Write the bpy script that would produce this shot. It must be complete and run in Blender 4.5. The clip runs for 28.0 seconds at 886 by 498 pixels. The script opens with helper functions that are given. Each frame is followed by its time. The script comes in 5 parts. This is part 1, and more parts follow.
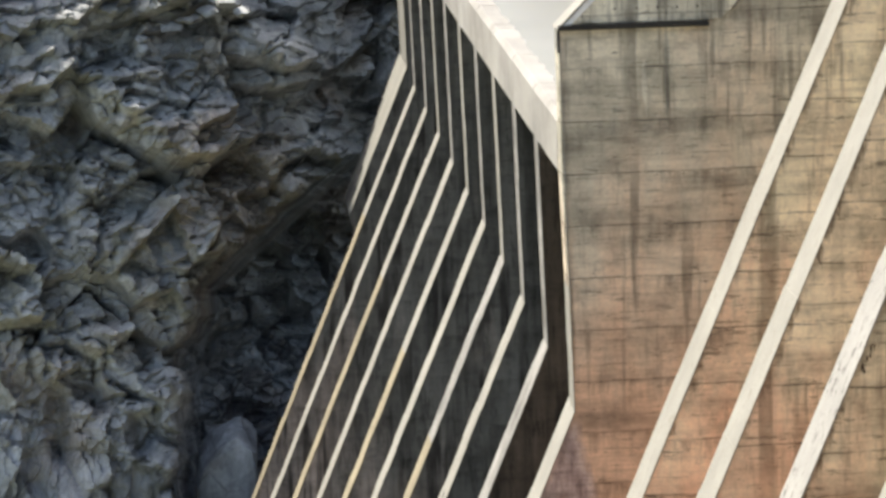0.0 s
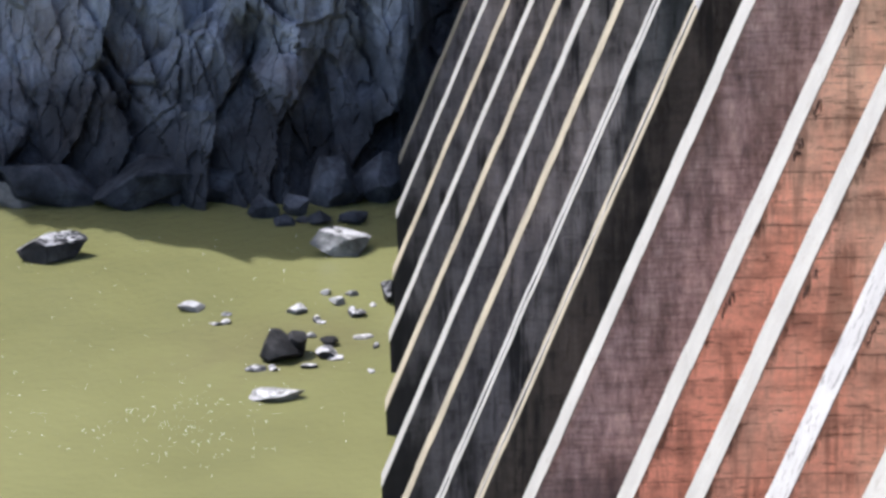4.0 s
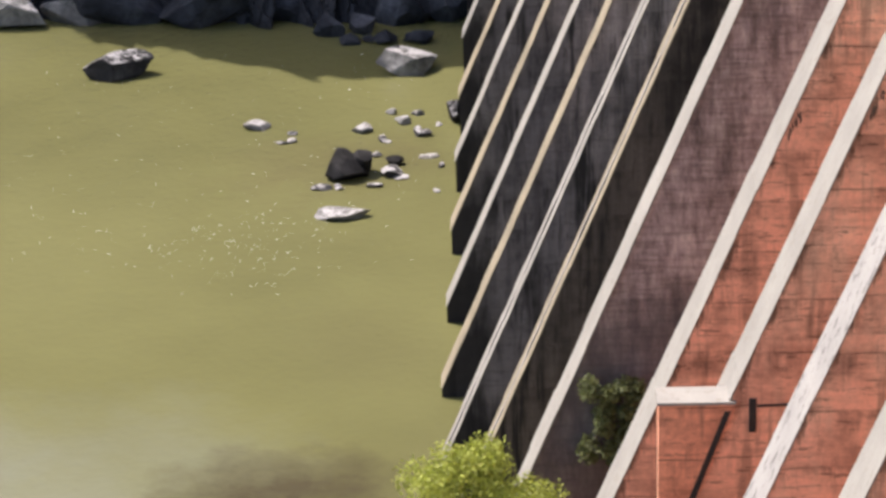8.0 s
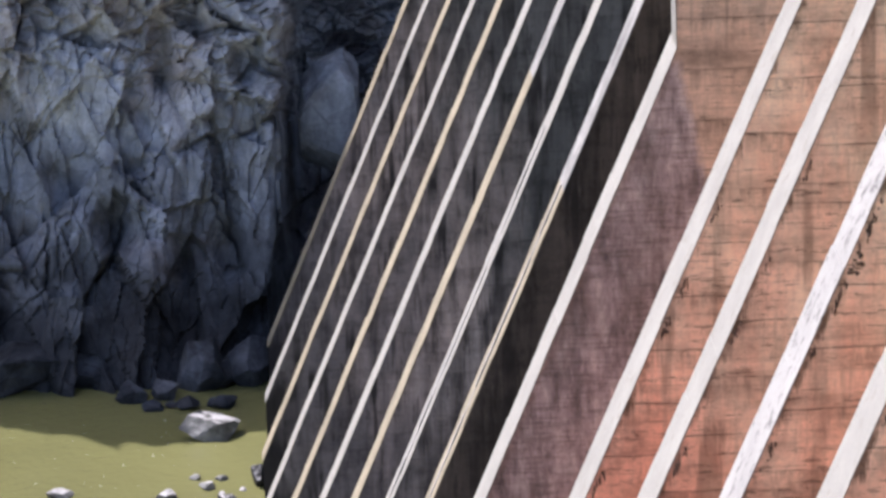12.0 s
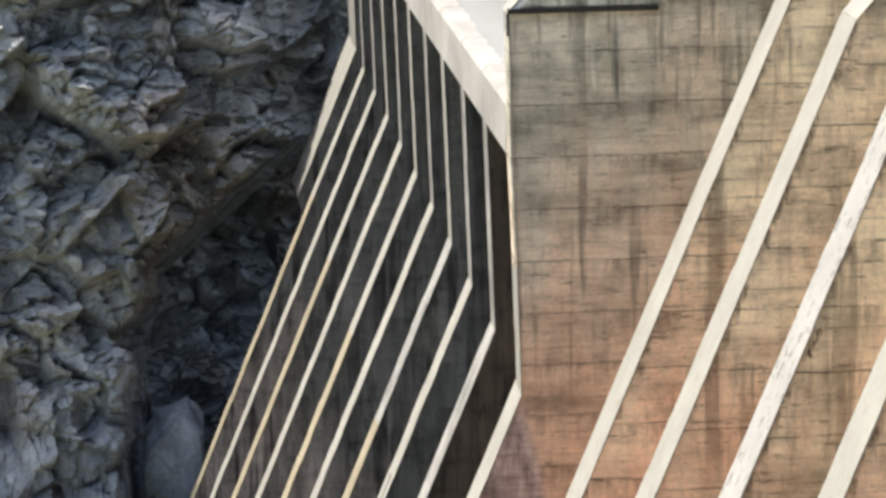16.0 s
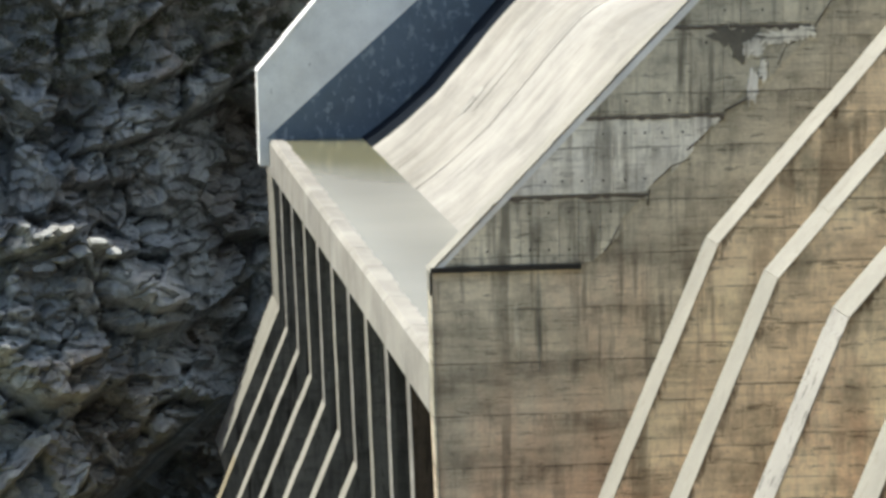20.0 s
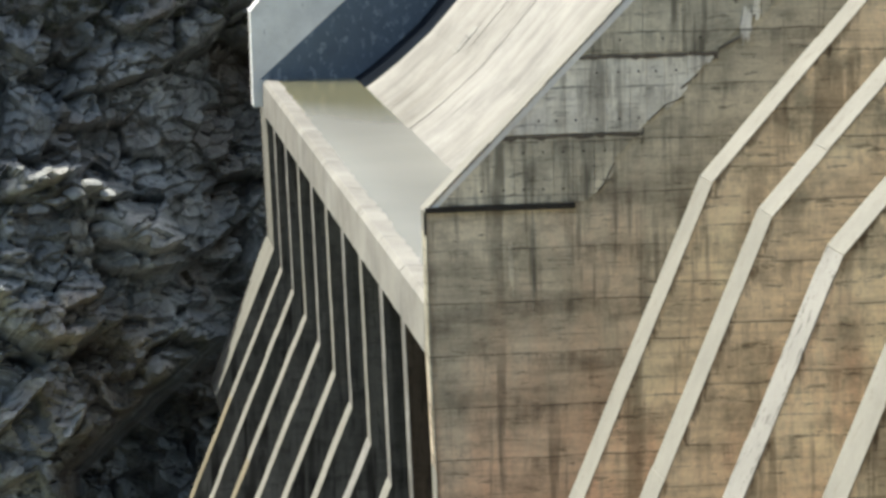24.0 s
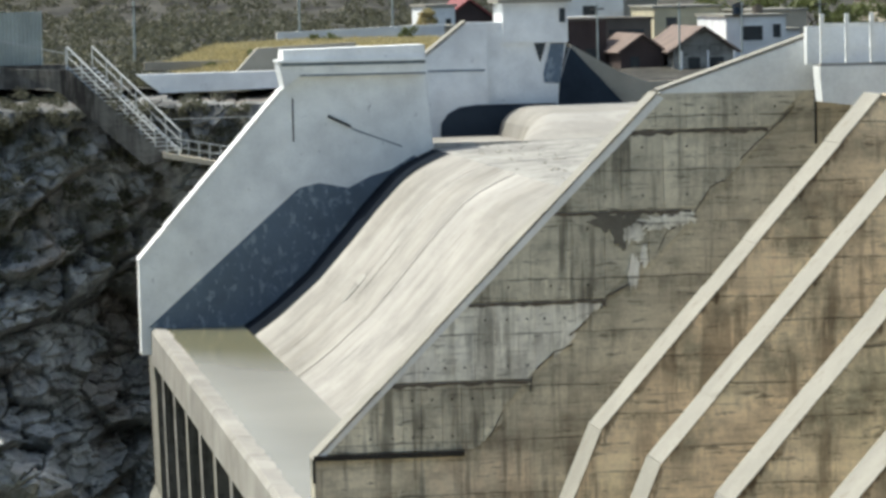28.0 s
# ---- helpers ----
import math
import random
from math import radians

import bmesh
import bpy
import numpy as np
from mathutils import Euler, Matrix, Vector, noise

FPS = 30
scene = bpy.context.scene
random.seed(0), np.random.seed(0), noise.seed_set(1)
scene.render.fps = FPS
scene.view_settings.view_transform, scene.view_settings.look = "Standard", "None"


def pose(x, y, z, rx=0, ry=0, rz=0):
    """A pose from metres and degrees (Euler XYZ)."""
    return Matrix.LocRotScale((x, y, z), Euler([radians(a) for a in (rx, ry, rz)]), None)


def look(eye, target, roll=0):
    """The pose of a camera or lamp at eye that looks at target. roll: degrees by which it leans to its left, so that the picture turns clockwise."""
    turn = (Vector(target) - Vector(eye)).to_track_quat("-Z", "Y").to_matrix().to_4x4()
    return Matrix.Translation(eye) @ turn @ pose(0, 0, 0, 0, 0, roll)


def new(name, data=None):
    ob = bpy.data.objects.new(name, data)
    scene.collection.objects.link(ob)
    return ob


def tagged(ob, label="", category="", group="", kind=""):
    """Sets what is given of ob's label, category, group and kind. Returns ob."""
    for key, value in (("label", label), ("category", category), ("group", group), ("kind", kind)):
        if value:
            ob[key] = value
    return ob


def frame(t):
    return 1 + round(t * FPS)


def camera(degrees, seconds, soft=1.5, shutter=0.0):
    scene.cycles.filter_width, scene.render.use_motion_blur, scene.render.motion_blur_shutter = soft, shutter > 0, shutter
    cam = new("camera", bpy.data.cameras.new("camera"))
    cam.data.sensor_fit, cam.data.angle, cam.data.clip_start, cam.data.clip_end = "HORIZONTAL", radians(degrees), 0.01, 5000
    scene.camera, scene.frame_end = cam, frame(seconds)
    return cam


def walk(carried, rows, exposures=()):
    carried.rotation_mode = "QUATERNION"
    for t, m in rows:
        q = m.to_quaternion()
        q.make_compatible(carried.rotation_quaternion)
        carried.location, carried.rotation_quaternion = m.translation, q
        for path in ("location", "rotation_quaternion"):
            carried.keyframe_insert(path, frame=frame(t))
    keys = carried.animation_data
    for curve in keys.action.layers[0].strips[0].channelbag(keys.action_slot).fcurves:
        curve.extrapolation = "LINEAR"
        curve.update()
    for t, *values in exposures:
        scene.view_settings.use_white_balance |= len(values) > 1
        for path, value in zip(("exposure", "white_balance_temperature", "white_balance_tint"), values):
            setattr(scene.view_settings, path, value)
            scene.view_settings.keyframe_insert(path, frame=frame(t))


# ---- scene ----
# Camera: a drone that hovers at one place and turns its long lens. Rows: seconds, heading, tilt, roll in degrees.
cam = camera(14.0, 28.0, soft=3.2)
PATH = [
    (0.0, -4.372, -10.987, -1.511),
    (0.5, -4.277, -11.394, -1.818),
    (1.0, -3.946, -12.144, -1.483),
    (1.5, -3.469, -12.913, -1.854),
    (2.0, -3.178, -14.263, -1.728),
    (2.5, -2.504, -15.541, -1.861),
    (3.0, -1.699, -16.967, -1.710),
    (3.5, -0.804, -18.697, -1.203),
    (4.0, -0.320, -19.598, -1.080),
    (4.5, 0.286, -21.061, -1.250),
    (6.5, 1.292, -23.206, -1.488),
    (7.0, 1.337, -23.199, -1.461),
    (7.5, 1.372, -22.900, -1.498),
    (8.0, 0.858, -22.439, -1.251),
    (8.5, 0.330, -21.812, -1.229),
    (9.0, 0.074, -21.133, -1.184),
    (9.5, -0.348, -20.524, -1.199),
    (10.0, -0.765, -19.719, -1.262),
    (10.5, -1.091, -18.987, -1.242),
    (11.0, -1.361, -18.460, -1.345),
    (11.5, -1.983, -17.557, -1.315),
    (12.0, -2.577, -16.748, -1.159),
    (12.5, -3.141, -15.746, -0.961),
    (13.0, -3.796, -14.806, -0.812),
    (13.5, -4.229, -13.883, -0.752),
    (15.5, -4.858, -11.749, -1.168),
    (16.0, -5.208, -11.281, -0.965),
    (16.5, -5.238, -10.942, -1.063),
    (17.0, -5.187, -10.678, -1.054),
    (17.5, -5.174, -10.478, -1.050),
    (18.0, -5.332, -10.401, -1.049),
    (18.5, -5.308, -10.222, -1.066),
    (19.0, -6.008, -8.381, -0.921),
    (19.5, -6.313, -7.799, -0.923),
    (20.0, -6.506, -7.188, -0.859),
    (20.5, -6.644, -6.887, -0.906),
    (22.5, -6.729, -7.138, -1.071),
    (23.0, -6.668, -7.666, -1.020),
    (23.5, -6.624, -8.025, -1.078),
    (24.0, -6.580, -8.144, -1.157),
    (24.5, -6.550, -8.134, -1.138),
    (25.0, -6.603, -7.374, -1.172),
    (25.5, -7.290, -6.115, -0.978),
    (26.0, -7.704, -5.590, -0.959),
    (26.5, -7.818, -5.292, -1.067),
    (27.0, -7.991, -4.932, -1.061),
    (27.5, -8.210, -4.615, -0.970),
    (28.0, -8.431, -4.246, -1.095),
]
EYE = (0.0, -93.58, 51.5)
# Seconds, stops, white balance and tint, as the drone's camera drifts.
EXPOSURES = [(0.0, 1.1, 7000, 9), (1.8, 1.24, 7000, 10), (3.0, 1.32, 6150, 16), (4.2, 1.18, 5900, 16), (6.5, 0.94, 6700, 20), (8.0, 0.96, 6700, 20), (10.0, 1.06, 6400, 22), (12.0, 1.16, 6100, 22), (13.5, 1.22, 6050, 20), (15.5, 1.18, 6700, 12), (17.0, 1.05, 6950, 8), (20.0, 0.74, 6900, 4), (23.0, 0.66, 6950, 4), (25.0, 0.66, 6900, 3), (28.0, 0.58, 6800, 3)]
walk(cam, [(t, pose(*EYE, 90 + tilt, 0, head) @ pose(0, 0, 0, 0, 0, roll)) for t, head, tilt, roll in PATH], EXPOSURES)

# World and sun: the sun stands behind the gorge, high over its left side.
SUN_HEAD, SUN_UP = 55.0, 58.5
world = bpy.data.worlds.new("sky")
scene.world = world
world.use_nodes = True
sky = world.node_tree.nodes.new("ShaderNodeTexSky")
sky.sky_type, sky.sun_disc = "NISHITA", False
sky.dust_density = 3.0
sky.sun_elevation, sky.sun_rotation = radians(SUN_UP), radians(-SUN_HEAD)
background = world.node_tree.nodes["Background"]
background.inputs["Strength"].default_value = 0.12
world.node_tree.links.new(sky.outputs["Color"], background.inputs["Color"])
lamp = bpy.data.lights.new("sun", "SUN")
lamp.energy, lamp.angle, lamp.color = 3.2, radians(0.5), (1.0, 0.97, 0.93)
sun = new("sun", lamp)
toward = Vector((-math.sin(radians(SUN_HEAD)) * math.cos(radians(SUN_UP)), math.cos(radians(SUN_HEAD)) * math.cos(radians(SUN_UP)), math.sin(radians(SUN_UP))))
sun.matrix_world = look(toward * 200, (0, 0, 0))


# ---- materials ----
def nodes_of(name):
    m = bpy.data.materials.new(name)
    m.use_nodes = True
    return m, m.node_tree, m.node_tree.nodes["Principled BSDF"]


def ramp(tree, source, stops):
    """A colour ramp on source; stops are (place, colour or grey)."""
    r = tree.nodes.new("ShaderNodeValToRGB")
    el = r.color_ramp.elements
    while len(el) < len(stops):
        el.new(0.5)
    for e, (at, c) in zip(el, stops):
        e.position = at
        e.color = (*c, 1) if isinstance(c, tuple) else (c, c, c, 1)
    tree.links.new(source, r.inputs[0])
    return r.outputs[0]


def spot(tree, scale, detail=6.0, stretch=(1, 1, 1), rough=0.6, kind="noise", shift=(0, 0, 0)):
    """A noise or cell pattern in metres, stretched along the axes."""
    at = tree.nodes.new("ShaderNodeNewGeometry")
    mp = tree.nodes.new("ShaderNodeMapping")
    mp.inputs["Scale"].default_value = [scale * s for s in stretch]
    mp.inputs["Location"].default_value = shift
    tree.links.new(at.outputs["Position"], mp.inputs[0])
    if kind == "cells":
        n = tree.nodes.new("ShaderNodeTexVoronoi")
        n.feature = "DISTANCE_TO_EDGE"
        n.inputs["Scale"].default_value = 1.0
        tree.links.new(mp.outputs[0], n.inputs["Vector"])
        return n.outputs["Distance"]
    n = tree.nodes.new("ShaderNodeTexNoise")
    n.inputs["Scale"].default_value, n.inputs["Detail"].default_value, n.inputs["Roughness"].default_value = 1.0, detail, rough
    tree.links.new(mp.outputs[0], n.inputs["Vector"])
    return n.outputs[0]


def mixed(tree, a, b, by, how="MIX"):
    m = tree.nodes.new("ShaderNodeMix")
    m.data_type, m.blend_type = "RGBA", how
    for value, socket in ((by, m.inputs[0]), (a, m.inputs[6]), (b, m.inputs[7])):
        if isinstance(value, bpy.types.NodeSocket):
            tree.links.new(value, socket)
        elif isinstance(value, tuple):
            socket.default_value = (*value, 1)
        else:
            socket.default_value = value
    return m.outputs[2]


def bumped(tree, shader, source, strength, distance):
    b = tree.nodes.new("ShaderNodeBump")
    b.inputs["Strength"].default_value, b.inputs["Distance"].default_value = strength, distance
    tree.links.new(source, b.inputs["Height"])
    if shader.inputs["Normal"].is_linked:
        tree.links.new(shader.inputs["Normal"].links[0].from_socket, b.inputs["Normal"])
    tree.links.new(b.outputs[0], shader.inputs["Normal"])


def plain(name, colour, rough=0.7, vary=0.25, scale=1.5, metal=0.0, bump=0.02):
    """Paint, stone or wood with a soft mottle at two scales."""
    m, tree, shader = nodes_of(name)
    big = ramp(tree, spot(tree, scale * 0.3), [(0.3, tuple(c * (1 - vary) for c in colour)), (0.7, tuple(min(1, c * (1 + vary * 0.5)) for c in colour))])
    fine = ramp(tree, spot(tree, scale * 6), [(0.3, 1 - vary), (0.65, 1.0)])
    tree.links.new(mixed(tree, big, fine, 0.6, "MULTIPLY"), shader.inputs["Base Color"])
    shader.inputs["Roughness"].default_value, shader.inputs["Metallic"].default_value = rough, metal
    bumped(tree, shader, spot(tree, scale * 6), 0.5, bump)
    return m


def concrete(name, base, stain, rust=None, board=3.0, streak=1.0, level=(0, 40), lower=None, lower_level=(0, 1), smudge=0.0, wash=0.3, marks=1.0, moss=0.0):
    """Board-marked concrete: lift lines across, dark streaks down, blotches of rust; level: heights between which the rust stain fades out."""
    m, tree, shader = nodes_of(name)
    blot = spot(tree, 0.22, 8.0)
    col = ramp(tree, blot, [(0.3, tuple(c * 0.72 for c in base)), (0.5, base), (0.72, tuple(min(1, c * 1.2) for c in base))])
    high = tree.nodes.new("ShaderNodeNewGeometry")
    sep = tree.nodes.new("ShaderNodeSeparateXYZ")
    tree.links.new(high.outputs["Position"], sep.inputs[0])
    for tone, span, wide in ((rust, level, 0.9), (lower, lower_level, 0.7)):
        if not tone:
            continue
        rng = tree.nodes.new("ShaderNodeMapRange")
        rng.inputs["From Min"].default_value, rng.inputs["From Max"].default_value = span
        rng.inputs["To Min"].default_value, rng.inputs["To Max"].default_value = 1.0 - wide / 2, -wide / 2
        tree.links.new(sep.outputs["Z"], rng.inputs["Value"])
        both = tree.nodes.new("ShaderNodeMath")
        both.operation = "MULTIPLY_ADD"
        both.inputs[1].default_value = wide * 1.6
        tree.links.new(spot(tree, 0.35 if tone is rust else 0.6, 7.0, (1, 1, 0.35), 0.65, shift=(3, 9, 5)), both.inputs[0])
        tree.links.new(rng.outputs[0], both.inputs[2])
        col = mixed(tree, col, tone, ramp(tree, both.outputs[0], [(0.45, 0.0), (0.95, 0.95)]))
    if moss:
        grey = ramp(tree, spot(tree, 0.45, 8.0, (1, 1, 0.75), 0.68, shift=(5, 7, 1)), [(0.5, 0.0), (0.62, moss)])
        fade = tree.nodes.new("ShaderNodeMapRange")
        fade.inputs["From Min"].default_value, fade.inputs["From Max"].default_value = 24.0, 42.0
        tree.links.new(sep.outputs["Z"], fade.inputs["Value"])
        col = mixed(tree, col, (0.38, 0.36, 0.275), mixed(tree, (0.0, 0.0, 0.0), grey, fade.outputs[0]))
    patch = ramp(tree, spot(tree, 0.8, 8.0, (1, 1, 1.6), 0.65, shift=(2, 4, 6)), [(0.33, 0.55), (0.5, 1.0), (0.7, 1.18)])
    col = mixed(tree, col, patch, 0.8, "MULTIPLY")
    boards = ramp(tree, spot(tree, board * 1.7, 4.0, (0.06, 0.06, 1.0), 0.6), [(0.36, 0.6), (0.5, 1.0)])
    col = mixed(tree, col, boards, 0.4 * marks, "MULTIPLY")
    if smudge:
        bands = ramp(tree, spot(tree, 0.75, 7.0, (0.16, 0.16, 1.0), 0.62, shift=(0, 0, 2)), [(0.34, 0.42), (0.52, 1.0), (0.7, 1.15)])
        col = mixed(tree, col, bands, smudge, "MULTIPLY")
    seams = ramp(tree, spot(tree, 6.0, 6.0, (0.16, 0.16, 1.0), 0.75, shift=(0, 0, 9)), [(0.37, 0.3), (0.42, 1.0)])
    col = mixed(tree, col, seams, 0.8 * marks, "MULTIPLY")
    drips = ramp(tree, spot(tree, 4.0, 7.0, (1, 1, 0.13), 0.78, shift=(6, 0, 4)), [(0.40, 0.4), (0.45, 1.0), (0.62, 1.0), (0.7, 1.15)])
    col = mixed(tree, col, drips, wash, "MULTIPLY")
    if wash > 0.5:
        long_runs = ramp(tree, spot(tree, 1.1, 7.0, (1, 1, 0.05), 0.7, shift=(8, 1, 1)), [(0.36, 0.4), (0.5, 0.95), (0.66, 1.35)])
        col = mixed(tree, col, long_runs, 0.85, "MULTIPLY")
    # Pour joints: a broken dark line about every 1.4 m.
    turns = tree.nodes.new("ShaderNodeMath")
    turns.operation = "MULTIPLY_ADD"
    turns.inputs[1].default_value = 0.13
    tree.links.new(spot(tree, 0.5, 5.0), turns.inputs[0])
    scaled = tree.nodes.new("ShaderNodeMath")
    scaled.operation = "MULTIPLY"
    scaled.inputs[1].default_value = 0.71
    tree.links.new(sep.outputs["Z"], scaled.inputs[0])
    tree.links.new(scaled.outputs[0], turns.inputs[2])
    frac = tree.nodes.new("ShaderNodeMath")
    frac.operation = "FRACT"
    tree.links.new(turns.outputs[0], frac.inputs[0])
    pour = ramp(tree, frac.outputs[0], [(0.0, 0.22), (0.018, 0.4), (0.04, 1.0)])
    broken = ramp(tree, spot(tree, 0.9, 6.0, (1, 1, 0.6), 0.7, shift=(9, 3, 1)), [(0.42, 0.15 * marks), (0.56, 0.95 * marks)])
    col = mixed(tree, col, pour, broken, "MULTIPLY")
    thirds = tree.nodes.new("ShaderNodeMath")
    thirds.operation = "MULTIPLY"
    thirds.inputs[1].default_value = 3.0
    tree.links.new(turns.outputs[0], thirds.inputs[0])
    part_of = tree.nodes.new("ShaderNodeMath")
    part_of.operation = "FRACT"
    tree.links.new(thirds.outputs[0], part_of.inputs[0])
    lift = ramp(tree, part_of.outputs[0], [(0.0, 0.35), (0.04, 0.55), (0.09, 1.0)])
    col = mixed(tree, col, lift, ramp(tree, spot(tree, 1.6, 8.0, (1, 1, 0.9), 0.75, shift=(4, 1, 7)), [(0.47, 0.0), (0.58, 0.85 * marks)]), "MULTIPLY")
    shed = ramp(tree, frac.outputs[0], [(0.45, 1.0), (1.0, 0.55)])
    col = mixed(tree, col, shed, ramp(tree, spot(tree, 1.7, 7.0, (1, 1, 0.16), 0.75, shift=(2, 2, 8)), [(0.5, 0.0), (0.6, 0.9)]), "MULTIPLY")
    runs = ramp(tree, spot(tree, 1.6, 6.0, (1, 1, 0.07)), [(0.53, 0.0), (0.6, 1.0)])
    where = ramp(tree, spot(tree, 0.3, 3.0, shift=(7, 1, 3)), [(0.38, 0.0), (0.56, 1.0)])
    col = mixed(tree, col, stain, mixed(tree, (0.0, 0.0, 0.0), runs, mixed(tree, (0.0, 0.0, 0.0), where, streak)))
    grain = ramp(tree, spot(tree, 9.0, 5.0), [(0.3, 0.7), (0.6, 1.0)])
    col = mixed(tree, col, grain, 0.5, "MULTIPLY")
    tree.links.new(col, shader.inputs["Base Color"])
    shader.inputs["Roughness"].default_value, shader.inputs["Specular IOR Level"].default_value = 0.9, 0.25
    bumped(tree, shader, boards, 0.4, 0.03)
    bumped(tree, shader, spot(tree, 5.0), 0.4, 0.03)
    return m


def dripping(m, reach=0.8):
    """Dark drip stains that hang from the whitewashed edge of a buttress, whose knee is the object's origin."""
    tree, shader = m.node_tree, m.node_tree.nodes["Principled BSDF"]
    at = tree.nodes.new("ShaderNodeTexCoord")
    sep = tree.nodes.new("ShaderNodeSeparateXYZ")
    tree.links.new(at.outputs["Object"], sep.inputs[0])
    far_off = []
    for slope in (0.424, 0.89):
        k = tree.nodes.new("ShaderNodeMath")
        k.operation = "MULTIPLY_ADD"
        k.inputs[1].default_value = -slope
        tree.links.new(sep.outputs["Z"], k.inputs[0])
        tree.links.new(sep.outputs["X"], k.inputs[2])
        far_off.append(k.outputs[0])
    low = tree.nodes.new("ShaderNodeMath")
    low.operation = "MINIMUM"
    tree.links.new(far_off[0], low.inputs[0])
    tree.links.new(far_off[1], low.inputs[1])
    less = tree.nodes.new("ShaderNodeMath")
    less.operation = "MULTIPLY_ADD"
    less.inputs[1].default_value = -0.55 / reach
    tree.links.new(low.outputs[0], less.inputs[0])
    tree.links.new(spot(tree, 3.0, 9.0, (1, 1, 0.16), 0.8), less.inputs[2])
    by = ramp(tree, less.outputs[0], [(0.43, 0.0), (0.52, 0.85)])
    by = mixed(tree, (0.0, 0.0, 0.0), by, ramp(tree, spot(tree, 0.8, 6.0, shift=(2, 0, 6)), [(0.42, 0.1), (0.56, 1.0)]))
    old = shader.inputs["Base Color"].links[0].from_socket
    tree.links.new(mixed(tree, old, (0.075, 0.052, 0.034), by), shader.inputs["Base Color"])
    return m


def damped(m, at_x, at_z, lean, tone, pale):
    """A damp stained area below the height at_z and left of a leaning line through at_x, with a sharp ragged rim and streaks down."""
    tree, shader = m.node_tree, m.node_tree.nodes["Principled BSDF"]
    sep = tree.nodes.new("ShaderNodeSeparateXYZ")
    tree.links.new(tree.nodes.new("ShaderNodeNewGeometry").outputs["Position"], sep.inputs[0])
    line = tree.nodes.new("ShaderNodeMath")
    line.operation = "MULTIPLY_ADD"
    line.inputs[1].default_value = lean
    tree.links.new(sep.outputs["Z"], line.inputs[0])
    tree.links.new(sep.outputs["X"], line.inputs[2])
    ragged = tree.nodes.new("ShaderNodeMath")
    ragged.operation = "MULTIPLY_ADD"
    ragged.inputs[1].default_value = 1.1
    tree.links.new(spot(tree, 1.2, 6.0, (1, 1, 0.3), 0.7), ragged.inputs[0])
    tree.links.new(line.outputs[0], ragged.inputs[2])
    rim = tree.nodes.new("ShaderNodeMapRange")
    limit = at_x + lean * at_z + 0.55
    rim.inputs["From Min"].default_value, rim.inputs["From Max"].default_value = limit - 0.12, limit + 0.1
    rim.inputs["To Min"].default_value, rim.inputs["To Max"].default_value = 1.0, 0.0
    tree.links.new(ragged.outputs[0], rim.inputs["Value"])
    top = tree.nodes.new("ShaderNodeMapRange")
    top.inputs["From Min"].default_value, top.inputs["From Max"].default_value = at_z - 0.5, at_z + 0.1
    top.inputs["To Min"].default_value, top.inputs["To Max"].default_value = 1.0, 0.0
    tree.links.new(sep.outputs["Z"], top.inputs["Value"])
    both = tree.nodes.new("ShaderNodeMath")
    both.operation = "MULTIPLY"
    tree.links.new(rim.outputs[0], both.inputs[0])
    tree.links.new(top.outputs[0], both.inputs[1])
    runs = ramp(tree, spot(tree, 1.7, 10.0, (1, 1, 0.3), 0.8, shift=(3, 3, 3)), [(0.39, tuple(c * 0.45 for c in tone)), (0.5, tone), (0.63, pale)])
    runs = mixed(tree, runs, ramp(tree, spot(tree, 8.0, 6.0, (0.08, 0.08, 1), 0.7), [(0.4, 0.45), (0.5, 1.0), (0.64, 1.2)]), 0.6, "MULTIPLY")
    runs = mixed(tree, runs, ramp(tree, spot(tree, 0.5, 6.0, (1, 1, 0.4), 0.65), [(0.38, 0.45), (0.55, 1.2)]), 0.9, "MULTIPLY")
    old = shader.inputs["Base Color"].links[0].from_socket
    share = mixed(tree, (0.0, 0.0, 0.0), both.outputs[0], 0.92)
    tree.links.new(mixed(tree, old, runs, share), shader.inputs["Base Color"])
    return m


def foot_band(m, height, tone, force, ragged=4.0):
    """A darker band up to about that height, with an uneven upper rim and runs."""
    tree, shader = m.node_tree, m.node_tree.nodes["Principled BSDF"]
    sep = tree.nodes.new("ShaderNodeSeparateXYZ")
    tree.links.new(tree.nodes.new("ShaderNodeNewGeometry").outputs["Position"], sep.inputs[0])
    lift = tree.nodes.new("ShaderNodeMath")
    lift.operation = "MULTIPLY_ADD"
    lift.inputs[1].default_value = ragged
    tree.links.new(spot(tree, 0.7, 7.0, (1, 1, 0.25), 0.7, shift=(6, 6, 2)), lift.inputs[0])
    tree.links.new(sep.outputs["Z"], lift.inputs[2])
    by = tree.nodes.new("ShaderNodeMapRange")
    by.inputs["From Min"].default_value, by.inputs["From Max"].default_value = height + ragged * 0.35, height + ragged * 0.65
    by.inputs["To Min"].default_value, by.inputs["To Max"].default_value = force, 0.0
    tree.links.new(lift.outputs[0], by.inputs["Value"])
    old = shader.inputs["Base Color"].links[0].from_socket
    tree.links.new(mixed(tree, old, tone, by.outputs[0]), shader.inputs["Base Color"])
    return m


